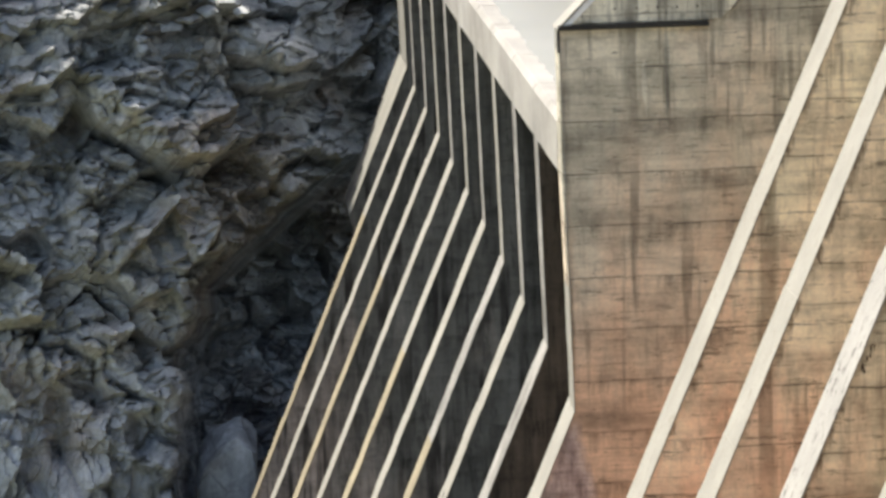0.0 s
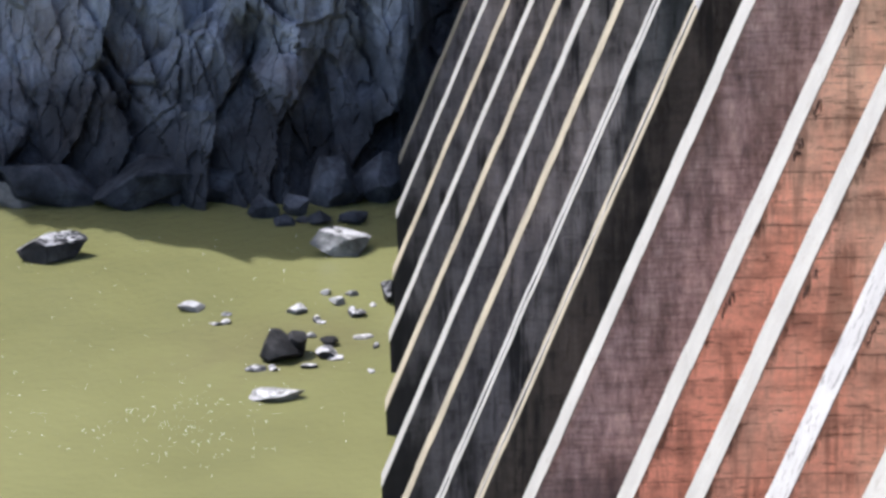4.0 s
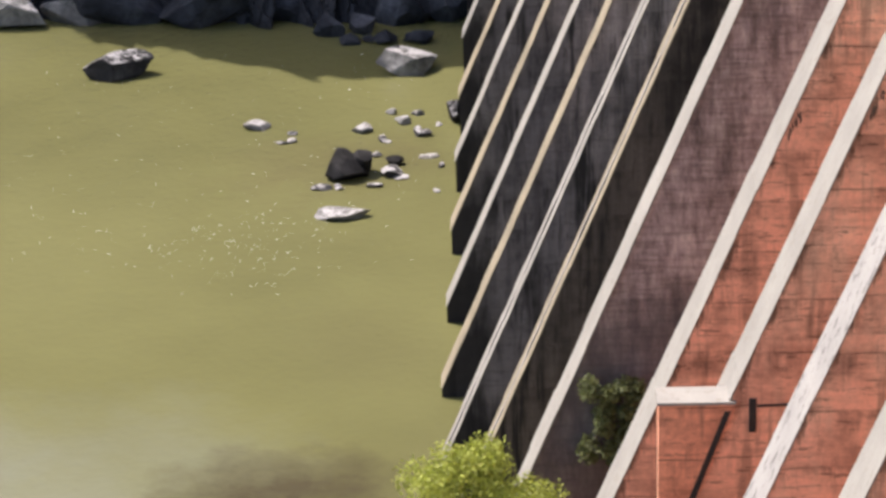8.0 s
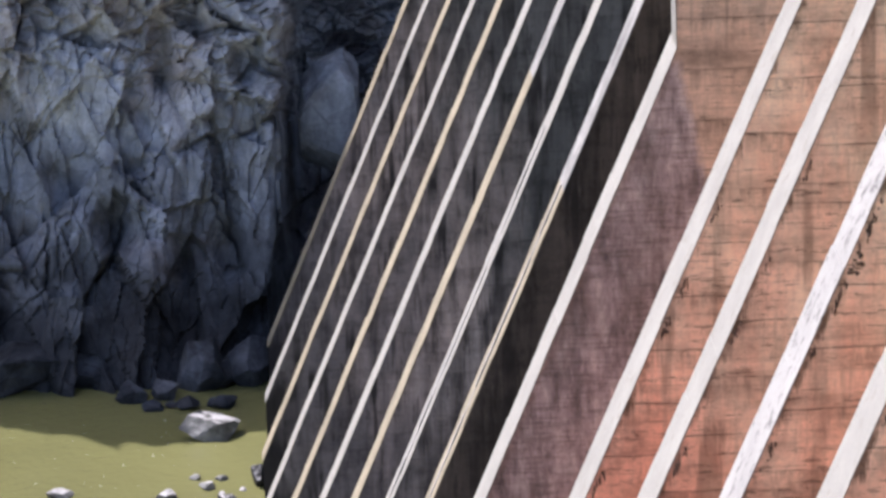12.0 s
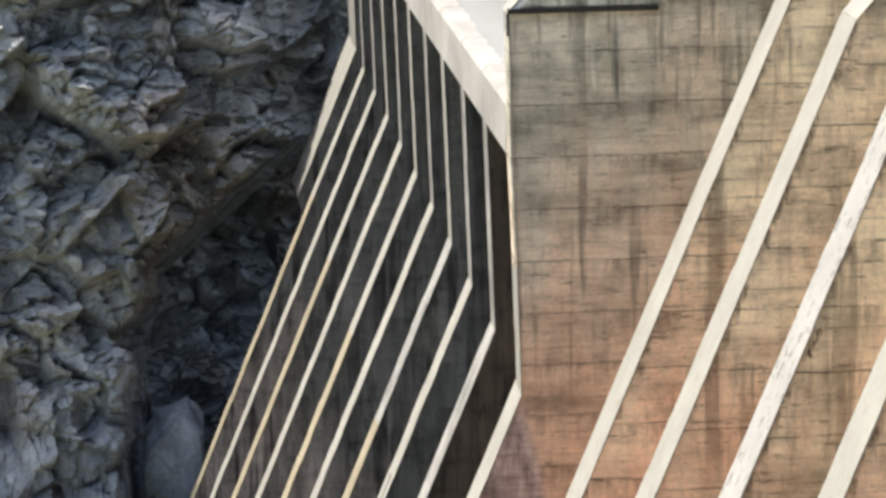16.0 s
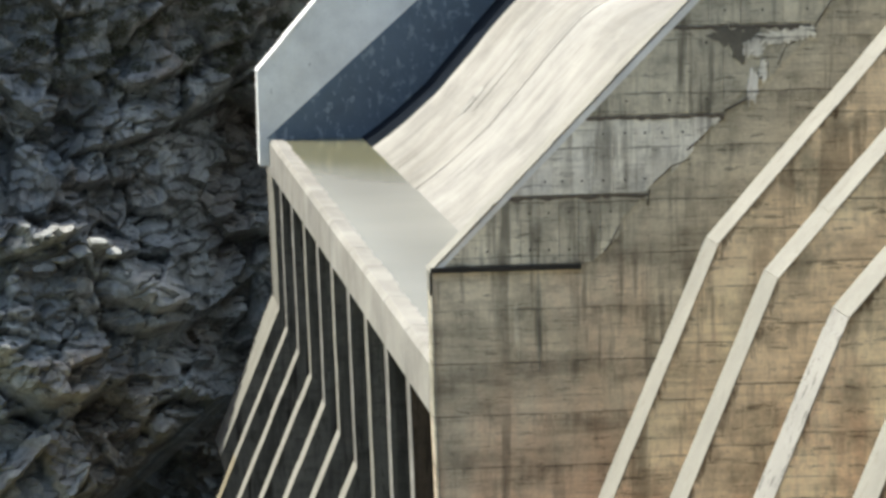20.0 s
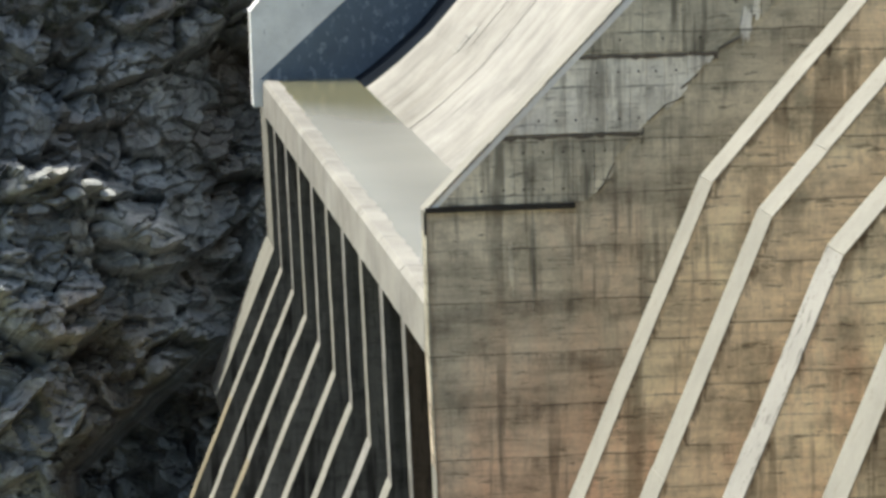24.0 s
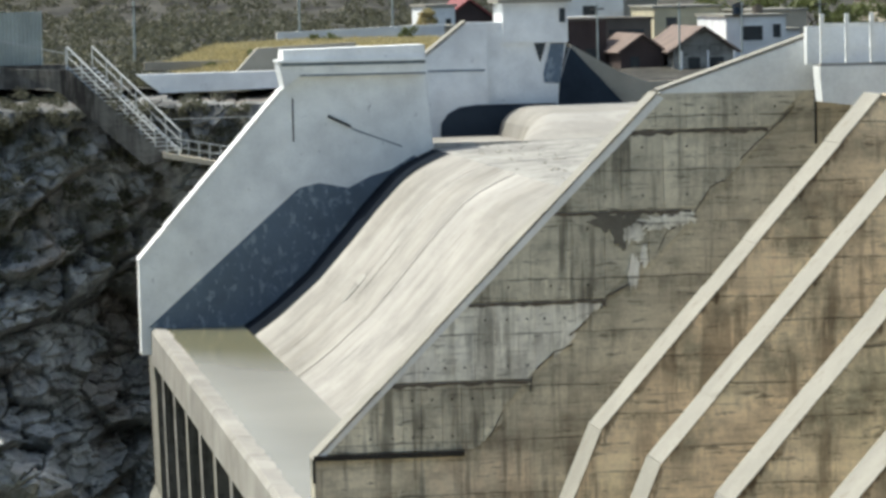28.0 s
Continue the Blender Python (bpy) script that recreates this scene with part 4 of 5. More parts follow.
apron = thing("apron", "grey concrete crest apron with scattered debris", "apron")
for n in range(9):
    o = rnd.uniform(-0.012, 0.012)
    part("slab", prism(bmesh.new(), [(23.05, 44.08 + o), (29, 44.45 + o), (40, 44.5 + o), (40, 43), (23.05, 43)], 1.0 + 7 * n, 7.98 + 7 * n), APRON, apron)
lip = thing("spillway_lip", "rough pale concrete lip of the flip bucket", "lip")
for s in range(10):
    bm = bmesh.new()
    rows = []
    for n in range(13 if s < 9 else 19):
        y, o = 1.0 + s * 6.0 + n * (0.498 if n % 12 else 0.495), rnd.uniform(-0.03, 0.06)
        rows.append([bm.verts.new((x, y, z)) for x, z in ((10.36, 35.1), (10.36 + o * 0.1, 36.42 + o * 0.2), (10.5, 36.6), (11.3 + o * 2, 36.54), (11.9, 35.4))])
    for a, b in zip(rows, rows[1:]):
        for i in range(5):
            bm.faces.new((a[i - 1], a[i], b[i], b[i - 1]))
    bm.faces.new(rows[0])
    bm.faces.new(rows[-1][::-1])
    part("lip_block", bm, CHUTE, lip)
solid("pool", boxed(10.9, 14.6, 1.02, 63.98, 36.2, 36.56), POOL, "still shallow water standing in the flip bucket", "pool", kind="structure")
bm = bmesh.new()
for _ in range(70):
    x, y, r = rnd.uniform(23.3, 27.5), rnd.uniform(14, 63), rnd.uniform(0.03, 0.09)
    block(bm, x, x + r * 1.6, y, y + r * 9, 44.05, 44.1 + 0.0617 * (x - 23.05) + r * 0.25)
solid("debris", bm, LIME, "pale stones and litter scattered on the apron", "debris", kind="stuff")

# Far side wall with its cornice and worn foot.
far = thing("spillway_far_wall", "white painted spillway wall with a worn blue-grey foot", "wall")
part("wall", prism(bmesh.new(), [(9.94, 35.4), (9.90, 39.55), (16.38, 46.87), (16.45, 47.6), (22.65, 47.7), (23.04, 44), (23.04, 35.4)], 64, 65.4), WHITE, far)
part("cornice", prism(bmesh.new(), [(16.42, 46.95), (16.2, 47.95), (16.35, 48.12), (16.4, 48.62), (22.64, 48.74), (22.7, 47.5), (17.1, 47.45), (16.75, 47.2)], 63.55, 65.6), WHITE, far, "stepped white cornice")
part("cornice_lip", boxed(16.15, 22.68, 63.3, 65.7, 48.06, 48.18), WHITE, far)
edging("coping", (9.94, 39.5), (16.4, 46.85), 63.95, 65.5, 0.1, WHITE, far, "sunlit chipped coping", rnd, 1.6)
edging("edge_top", (10.0, 36.5), (9.97, 39.5), 63.97, 65.4, 0.05, WHITE, far, "", rnd, 1.5)
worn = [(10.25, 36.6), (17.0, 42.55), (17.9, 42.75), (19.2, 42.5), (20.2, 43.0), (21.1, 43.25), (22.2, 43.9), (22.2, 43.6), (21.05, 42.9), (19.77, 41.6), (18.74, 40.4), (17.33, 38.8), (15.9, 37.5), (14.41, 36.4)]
# Shade lines under the cornice and at its foot, painted on as strips.
part("cornice_shade", boxed(16.3, 22.66, 63.52, 63.56, 47.92, 48.05), SLATE, far, "blue-grey strip painted for the shade under the cornice")
part("cornice_foot_shade", boxed(17.1, 22.66, 63.53, 63.57, 47.46, 47.53), SLATE, far, "blue-grey strip painted for the shade at the cornice foot")
part("stain", prism(bmesh.new(), [(19.35, 45.15), (21.6, 44.3), (21.6, 44.24), (19.35, 45.08)], 63.985, 64.005), SLATE, far, "thin grey run")
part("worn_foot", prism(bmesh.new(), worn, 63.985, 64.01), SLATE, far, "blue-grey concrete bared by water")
part("joint", boxed(16.78, 16.84, 63.98, 64.02, 44.6, 46.5), BLACK, far)
part("pipe", bar(bmesh.new(), (18.35, 63.9, 45.69), (19.35, 63.9, 45.2), 0.06), BLACK, far, "dark iron pipe")


# Crest hump in the recess behind the far wall.
def hump(u, v):
    x = 27.2 + 1.9 * np.clip((v - 66) / 9, 0, 1)
    f = np.sqrt(np.clip(1 - (1 - np.clip((u - x) / 1.6, 0, 1)) ** 2, 0, 1)) * np.clip((v - 64) / 6.0, 0, 1) ** 0.6
    return u, v, 43.75 + 0.012 * (u - 23) + 1.4 * f


weir = thing("weir_crest", "rounded pale concrete weir crest behind the apron", "weir")
for a, b in ((23.1, 31.7), (31.7, 37.8), (37.8, 44.0)):
    me = sheet(np.arange(a, b + 0.1, 0.2), np.arange(64.0, 83.6, 0.4), hump)
    me.materials.append(CHUTE)
    ob = new("crest_bay", me)
    ob.parent = weir
solid("sill", boxed(23.05, 40, 63.85, 64.0, 44.0, 44.38), APRON, "low concrete sill along the apron", "sill")

# Abutment with the gate tower.
# Unseen wall behind the far wall, added to cast shade on the crest.
solid("crest_shade_wall", prism(bmesh.new(), [(22.4, 43.9), (22.4, 47.5), (23.04, 47.5), (23.04, 43.9)], 65.41, 83.9), WHITE, "unseen white wall added to shade the crest recess", "wall")
abut = thing("abutment", "white painted abutment wall with a small gate tower", "abutment")
part("wall", prism(bmesh.new(), [(23.0, 43), (23.0, 47.0), (25.68, 47.8), (27.7, 49.42), (28.76, 49.42), (28.76, 43)], 84, 85), WHITE, abut)
part("wall", prism(bmesh.new(), [(28.77, 43), (28.77, 49.4), (31.2, 49.42), (32.8, 48.35), (32.4, 46.2), (32.2, 43)], 84.3, 86), WHITE, abut)
part("coping", prism(bmesh.new(), strip((25.6, 47.8), (27.7, 49.45), 0.1), 83.9, 85.1), LIME, abut)
part("tower", boxed(29.56, 32.85, 84.1, 87, 48.35, 50.35), WHITE, abut, "white tower head")
part("tower_roof", boxed(29.3, 33.0, 83.8, 87.2, 50.35, 50.55), LIME, abut)
part("tower_window", boxed(32.42, 32.72, 84.05, 84.15, 49.35, 50.05), DUSK, abut, "dark window")
part("opening", prism(bmesh.new(), [(31.15, 48.33), (31.75, 48.33), (31.45, 47.35)], 84.25, 84.35), DUSK, abut, "dark triangular opening")
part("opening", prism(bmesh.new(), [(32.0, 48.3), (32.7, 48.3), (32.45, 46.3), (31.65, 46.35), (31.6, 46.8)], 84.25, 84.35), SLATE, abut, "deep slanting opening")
# A flat dark panel stands in for the shaded opening beside the crest.
part("opening_shade", prism(bmesh.new(), [(26.3, 43.2), (26.35, 44.4), (26.7, 44.9), (27.3, 45.22), (28.2, 45.32), (32.2, 45.32), (32.2, 43.2)], 83.9, 83.97), NAVY, abut, "flat dark panel for the shade in the opening beside the crest")
part("ledge", boxed(25.7, 28.6, 83.95, 84.02, 47.0, 47.08), SLATE, abut)

guide = thing("guide_wall", "weathered beige concrete guide wall falling to the water", "wall")
part("wall", prism(bmesh.new(), [(35.9, 47.95), (38.6, 46.4), (41.6, 45.3), (41.6, 43.4), (38.3, 43.4)], 100, 101), BEIGE, guide)
# The guide wall's shaded side is put into the wing's colour.
part("wing", prism(bmesh.new(), [(35.85, 47.8), (39.4, 44.0), (34.6, 44.0)], 99.6, 100), NAVY, guide, "wing coloured dark for its shaded side")
solid("low_wall", boxed(38, 49, 118, 118.5, 43.5, 45.3), BEIGE, "long low beige wall behind the crest", "wall")

# Crest deck with its railing.
deck = thing("crest_deck", "white concrete crest deck at the end of the dam", "deck")
part("slab", prism(bmesh.new(), [(23.26, 49.13), (23.34, 48.22), (24.2, 48.1), (30.5, 48.1), (30.5, 49.13)], -3.2, -2.5), WHITE, deck)
part("kerb", boxed(23.3, 30.5, -3.15, -3.0, 49.13, 49.2), APRON, deck)
rail = thing("railing", "white steel railing with square posts on the deck", "railing")
for n in range(9):
    part("post", boxed(23.33 + n * 0.66, 23.43 + n * 0.66, -3.1, -3.0, 49.13, 50.48), WHITE, rail)
for z in (49.56, 50.2):
    part("rail", boxed(23.4, 30.5, -3.08, -3.02, z - 0.035, z + 0.035), WHITE, rail)
part("floor", boxed(23.9, 30.5, -2.5, -0.1, 48.6, 49.1), APRON, deck)
solid("deck_wall", boxed(23.6, 30.4, -0.6, -0.3, 49.13, 50.12), WHITE, "smooth white wall behind the railing", "wall")
solid("drain_pipe", bar(bmesh.new(), (23.95, -0.1, 47.0), (23.95, -0.1, 49.1), 0.035), BLACK, "thin dark drain pipe on the side wall", "pipe")


# ---- far bank: terrace, stair, fence, poles ----
terrace = thing("terrace_wall", "pale concrete retaining beam over the rock", "wall")
part("beam", prism(bmesh.new(), [(11.4, 47.15), (18.9, 47.2), (18.9, 46.35), (12.6, 46.2)], 86, 87), WHITE, terrace)
part("curb", boxed(12.2, 17.2, 92, 92.4, 47.2, 47.65), BEIGE, terrace)
part("block", prism(bmesh.new(), [(16.4, 47.0), (17.6, 48.3), (22.6, 48.5), (22.6, 47.0)], 87.5, 88.5), LIME, terrace, "plastered block")
solid("long_wall", prism(bmesh.new(), [(20.7, 47.2), (20.7, 48.8), (30.2, 49.1), (30.2, 47.2)], 108, 108.4), WHITE, "long whitewashed boundary wall on the terrace", "wall")

rr = np.random.RandomState(11)


def blades(count, place, low, high, lean, width):
    """Upright tufts of grass blades."""
    base = np.array([place(rr) for _ in range(count)])
    h = rr.uniform(low, high, count)
    a = rr.uniform(0, 6.2832, count)
    side_way = np.stack([np.cos(a), np.sin(a), 0 * a], -1) * width
    tip = base + np.stack([rr.normal(0, lean, count) * h, rr.normal(0, lean, count) * h, h], -1)
    pts = np.stack([base - side_way, base + side_way, tip], 1).reshape(-1, 3)
    me = bpy.data.meshes.new("blades")
    me.from_pydata(pts.tolist(), [], (np.arange(count)[:, None] * 3 + [0, 1, 2]).tolist())
    return me


def mound(r):
    x, y = r.uniform(14.0, 29.5), r.uniform(89, 107)
    return x, y, 46.8 + np.interp(x, [14, 17, 22, 29.5], [0.2, 1.2, 1.4, 1.4]) * np.interp(y, [89, 94, 107], [0.2, 0.9, 1.0])


def mound_place(u, v):
    return u, v, 46.7 + np.interp(u, [14, 17, 22, 29.5], [0.1, 1.1, 1.4, 1.4]) * np.interp(v, [88.6, 94, 107], [0.0, 0.9, 1.0])


me = sheet(np.arange(13.5, 30, 0.5), np.arange(88.6, 108, 0.5), mound_place)
me.materials.append(SCRUB)
tagged(new("ground", me), "raised earth terrace under dry grass", "ground", kind="structure")
me = blades(26000, mound, 0.1, 0.42, 0.5, 0.045)
me.materials.append(STRAW)
tagged(new("dry_grass", me), "dry yellow grass on the terrace", "grass", kind="stuff")

for x, y, wide in ((27.6, 105.0, 0.55), (23.4, 104.0, 0.45), (22.4, 104.5, 0.35), (18.2, 92.5, 0.4), (15.6, 91.5, 0.3)):
    shrub = thing("shrub", "small dull green shrub in the dry terrace grass", "shrub", "terrace shrubs")
    foot = 46.8 + np.interp(x, [14, 17, 22, 29.5], [0.1, 1.1, 1.4, 1.4]) * np.interp(y, [88.6, 94, 107], [0.0, 0.9, 1.0])
    tips = np.array([[x + rr.normal(0, wide * 0.5), y + rr.normal(0, wide * 0.5), foot + rr.uniform(0.2, wide * 1.3)] for _ in range(9)])
    part("stem", [bar(b, (x, y, foot - 0.1), tuple(q), 0.02, 5) for b in (bmesh.new(),) for q in tips][-1], TIMBER, shrub)
    me = leaves(tips, wide * 0.45, 700, 0.07, rr)
    me.materials.append(GREEN)
    crown = new("crown", me)
    crown.parent = shrub

stair = thing("metal_stair", "steep galvanised stair with handrails down the rock", "stair")
X0, Z0, X1, Z1 = 7.75, 47.75, 11.55, 43.75
STEPS, WIDE = 21, 1.2
for n in range(STEPS):
    t = (n + 0.5) / STEPS
    x, z, y = X0 + (X1 - X0) * t, Z0 + (Z1 - Z0) * t, 80.5 - 4.6 * t
    part("tread", boxed(x, x + WIDE, y - 0.13, y + 0.13, z - 0.05, z), STEEL, stair)
    part("riser", boxed(x + 0.02, x + WIDE - 0.02, y + 0.1, y + 0.13, z, z + 0.13), TIMBER, stair, "dark riser plate")
for off in (0.0, WIDE):
    bm = bmesh.new()
    bar(bm, (X0 + off, 80.6, Z0 - 0.05), (X1 + off, 75.85, Z1 - 0.05), 0.09)
    part("stringer", bm, STEEL if off else SLATE, stair)
    for lift, r in ((0.95, 0.05), (0.5, 0.03)):
        part("handrail", bar(bmesh.new(), (X0 + off, 80.5, Z0 + lift), (X1 + off, 75.8, Z1 + lift), r), STEEL, stair)
    for n in range(7):
        t = n / 6
        x, y, z = X0 + off + (X1 - X0) * t, 80.5 - 4.7 * t, Z0 + (Z1 - Z0) * t
        part("post", bar(bmesh.new(), (x, y, z), (x, y, z + 0.95), 0.035), STEEL, stair)
# The slab's shaded side is put into its dark colour.
part("soffit", prism(bmesh.new(), [(4.7, 47.8), (7.6, 47.7), (X1 + 0.1, Z1 + 0.15), (X1 + 0.6, Z1 - 0.35), (11.0, 43.2), (7.2, 46.6), (6.0, 47.2)], 75.2, 75.7), DARK, stair, "concrete stair slab coloured dark for its shaded side")
landing = thing("landing", "small concrete landing with a pipe railing at the stair foot", "landing")
part("slab", prism(bmesh.new(), [(X1 + 0.3, 43.75), (15.2, 43.1), (15.2, 42.9), (X1 + 0.3, 43.5)], 75.0, 76.8), BEIGE, landing)
for n in range(7):
    part("post", bar(bmesh.new(), (X1 + 0.5 + n * 0.5, 75.1, 43.7 - 0.09 * n), (X1 + 0.5 + n * 0.5, 75.1, 44.5 - 0.09 * n), 0.035), STEEL, landing)
for z in (44.1, 44.5):
    part("rail", bar(bmesh.new(), (X1 + 0.3, 75.1, z), (15.2, 75.1, z - 0.6), 0.035), STEEL, landing)
part("cable", bar(bmesh.new(), (11.0, 77.5, 45.2), (17.0, 77.5, 45.25), 0.02), STEEL, landing)

fence = thing("sheet_fence", "grey corrugated sheet fence on a concrete base", "fence")
x = 2.0
while x < 6.7:
    bm = bmesh.new()
    top = 50.38 + rnd.uniform(-0.03, 0.03)
    line = [bm.verts.new((x + n * 0.05, 85.96 + (0.06 if n % 4 < 2 else 0.0), z)) for z in (47.75, top) for n in range(17)]
    for n in range(16):
        bm.faces.new((line[n], line[n + 1], line[n + 18], line[n + 17]))
    part("sheet", bm, FENCE, fence)
    x += 0.8
part("base", boxed(1.5, 8.0, 85.4, 86.6, 46.6, 47.75), DARK, fence, "concrete footing")
part("rail", bar(bmesh.new(), (2.0, 85.2, 49.0), (4.6, 85.2, 49.0), 0.03), STEEL, fence)
part("rail", bar(bmesh.new(), (4.6, 85.2, 49.0), (8.3, 85.2, 48.2), 0.03), STEEL, fence)
for x in (2.2, 4.6, 7.9):
    part("post", bar(bmesh.new(), (x, 85.2, 47.3), (x, 85.2, 49.0 if x < 5 else 48.6), 0.03), STEEL, fence)


def pole(x, y, z, h):
    p = thing("utility_pole", "weathered grey utility pole with a timber cross-arm", "pole", "utility poles")
    part("shaft", bar(bmesh.new(), (x, y, z - 0.5), (x, y, z + h), 0.07, 8), FENCE, p)
    part("cross_arm", boxed(x - 0.5, x + 0.5, y - 0.06, y + 0.06, z + h - 0.4, z + h - 0.28), TIMBER, p)


for x, y, z, h in ((12.85, 110, 46.8, 3.9), (30.5, 132, 47.2, 4.6), (24.6, 132, 47.2, 4.2)):
    pole(x, y, z, h)
solid("shrine", prism(bmesh.new(), [(21.3, 52.5), (21.3, 53.0), (21.55, 53.5), (21.8, 53.0), (21.8, 52.5)], 262, 262.6), LIME, "small white wayside shrine on the scrub hillside", "shrine")

# Scrub bushes on the hillside and the rocks.
tuft = np.array([[rr.uniform(-40, 70), 0, 0] for _ in range(8000)])
tuft[:, 1] = 90 + 245 * rr.uniform(0, 1, 8000) ** 1.15
tuft[:, 2] = land(tuft[:, 0], tuft[:, 1])[2] + 0.3
keep = ((tuft[:, 0] < 42 + 0.02 * tuft[:, 1]) & ((tuft[:, 1] > 122) | (tuft[:, 0] < 19))) | (tuft[:, 1] > 250)
me = leaves(tuft[keep], 0.75, 170000, 0.18, rr, 0.6)
me.materials.append(SAGE)
tagged(new("scrub", me), "grey-green scrub bushes over the hillside", "scrub", kind="stuff")
ledge = np.array([[rr.uniform(3, 12), rr.uniform(77, 80), rr.uniform(44.5, 46.6)] for _ in range(22)])
on_u, on_z = rr.uniform(-12, 15, 420), 46.7 - 8 * rr.uniform(0, 1, 420) ** 2.2
spots = np.stack(cliff_place(on_u, on_z + 8), -1)
spots[:, 1] -= 0.25
ledge = np.concatenate([ledge, spots])
me = leaves(ledge, 0.5, 60000, 0.08, rr, 0.7)
me.materials.append(SAGE)
tagged(new("rock_plants", me), "low dull green plants on the rock ledges", "plants", kind="stuff")


# ---- village ----
def house(name, label, x0, x1, y0, y1, z0, z1, wall, roof, openings, gable=0.0, roof_label="", over=0.3):
    """A house: walls, flat or gabled roof, and openings given as (x0, x1, z0, z1, name) on its front."""
    h = thing(name, label, "house", "village houses")
    part("wall", boxed(x0, x1, y0, y1, z0, z1), wall, h)
    if gable:
        m = (x0 + x1) / 2
        part("gable", prism(bmesh.new(), [(x0, z1), (m, z1 + gable), (x1, z1)], y0 + 0.02, y1), wall, h)
        for a, b in (((x0 - over, z1 - 0.2), (m, z1 + gable)), ((m, z1 + gable), (x1 + over, z1 - 0.2))):
            part("roof_slope", prism(bmesh.new(), strip(a, b, 0.14), y0 - over, y1 + over), roof, h, roof_label)
    else:
        part("roof", boxed(x0 - 0.15, x1 + 0.15, y0 - 0.15, y1 + 0.15, z1, z1 + 0.18), roof, h, roof_label)
    for a, b, c, d, what in openings:
        w = part(what, boxed(a, b, y0 - 0.03, y0 + 0.05, c, d), DUSK, h, "dark glazed opening")
        part("sill", boxed(a - 0.08, b + 0.08, y0 - 0.1, y0, c - 0.1, c), wall, w)
    return h


g = house("house", "brown house with a terracotta gable roof and an open porch", 52.9, 56.2, 171, 180, 43.8, 46.0, MAROON, TILE, [(53.6, 54.3, 44.6, 45.6, "window")], 1.2, "terracotta roof")
p = house("house", "grey porch house under a wide tiled gable", 56.5, 61.0, 169, 179, 43.8, 46.0, APRON, TILE, [(57.6, 58.5, 44.3, 45.5, "door"), (59.1, 60.3, 44.5, 45.5, "window")], 1.7, "weathered tile roof", 0.5)
for x in (56.9, 58.9, 60.9):
    part("porch_post", boxed(x - 0.07, x + 0.07, 168.0, 168.14, 43.8, 46.0), WHITE, p)
house("house", "white two-storey house with dark windows and a balcony", 61.2, 65.8, 172, 182, 43.8, 48.4, WHITE, LIME, [(62.4, 64.0, 46.6, 47.7, "window"), (62.6, 64.1, 44.4, 45.6, "door"), (64.8, 65.4, 46.8, 47.8, "window")])
house("house", "dark maroon brick house with a flat roof", 48.6, 52.8, 176, 186, 43.8, 48.3, MAROON, TIMBER, [(49.6, 50.6, 45.2, 46.4, "window"), (51.2, 52.0, 44.2, 46.2, "door")])
house("shed", "open dark shed with a sheet roof", 51.0, 55.0, 188, 194, 44.0, 48.3, TIMBER, STEEL, [(51.5, 54.5, 44.6, 47.6, "door")])
house("house", "cream house with a flat roof", 60.5, 66.0, 195, 205, 44.5, 49.0, CREAM, LIME, [(61.5, 62.4, 47.0, 48.2, "window")])
house("house", "white house with a flat roof", 54.5, 60.0, 205, 215, 44.8, 50.0, WHITE, LIME, [(56.5, 57.6, 48.0, 49.2, "window")])
house("house", "small white house with two dark windows", 38.5, 40.6, 172, 180, 44.5, 49.6, WHITE, LIME, [(38.9, 39.3, 47.7, 48.7, "window"), (39.9, 40.3, 47.7, 48.7, "window")])
house("house", "brown house with a red gable roof", 40.8, 44.5, 178, 186, 44.5, 48.6, MAROON, RED, [(41.6, 42.6, 46.6, 47.8, "window")], 1.4, "dark red roof")
house("house", "pale house with a flat roof", 67.5, 72.0, 190, 200, 44.0, 48.6, BEIGE, LIME, [(68.5, 69.6, 46.4, 47.6, "window")])
house("house", "house with a dark red sheet roof", 84.0, 92.0, 210, 220, 44.5, 49.2, BEIGE, RED, [(85, 86, 47.0, 48.2, "window")])
house("house", "low house with a pale sheet roof", 34.5, 37.5, 150, 156, 44.5, 48.3, BEIGE, LIME, [(35.2, 36.0, 46.6, 47.6, "window")])


house("house", "long pale building with a flat white roof", 60.5, 66.5, 222, 230, 44.8, 49.6, LIME, WHITE, [(62.0, 63.2, 47.4, 48.6, "window"), (64.5, 65.7, 47.4, 48.6, "window")])
house("house", "cream building with a yellow front", 66.8, 70.5, 208, 214, 44.8, 48.5, CREAM, LIME, [(67.8, 68.6, 46.4, 47.6, "window")])
house("shed", "dark open shed with a rusty roof", 54.6, 58.6, 187, 193, 44.0, 48.2, TIMBER, TIMBER, [(55.2, 58.0, 45.0, 47.4, "door")])
house("house", "small white house with a roof tank", 66.0, 68.4, 178, 184, 43.8, 47.2, WHITE, LIME, [(66.5, 67.2, 45.6, 46.6, "window")])
for n, (x, y, z, h) in enumerate(((62.0, 171.5, 48.58, 0.8), (64.6, 176.0, 48.58, 0.6), (57.5, 208, 50.18, 0.9), (67.2, 180, 47.38, 0.7))):
    tank = thing("roof_tank", "small dark water tank on a flat house roof", "tank", "roof tanks")
    part("drum", bar(bmesh.new(), (x, y, z), (x, y, z + h), 0.42, 12), TIMBER if n % 2 else NAVY, tank)
    part("lid", bar(bmesh.new(), (x, y, z + h), (x, y, z + h + 0.12), 0.2, 10), TIMBER, tank)
for x in (50.2, 56.3, 61.0, 66.9):
    pole(x, 166, 43.6, 6.0)
hedge = np.array([[rr.uniform(48, 67), rr.uniform(184, 200), rr.uniform(44.2, 45.4)] for _ in range(60)])
me = leaves(hedge, 0.8, 6000, 0.16, rr, 0.8)
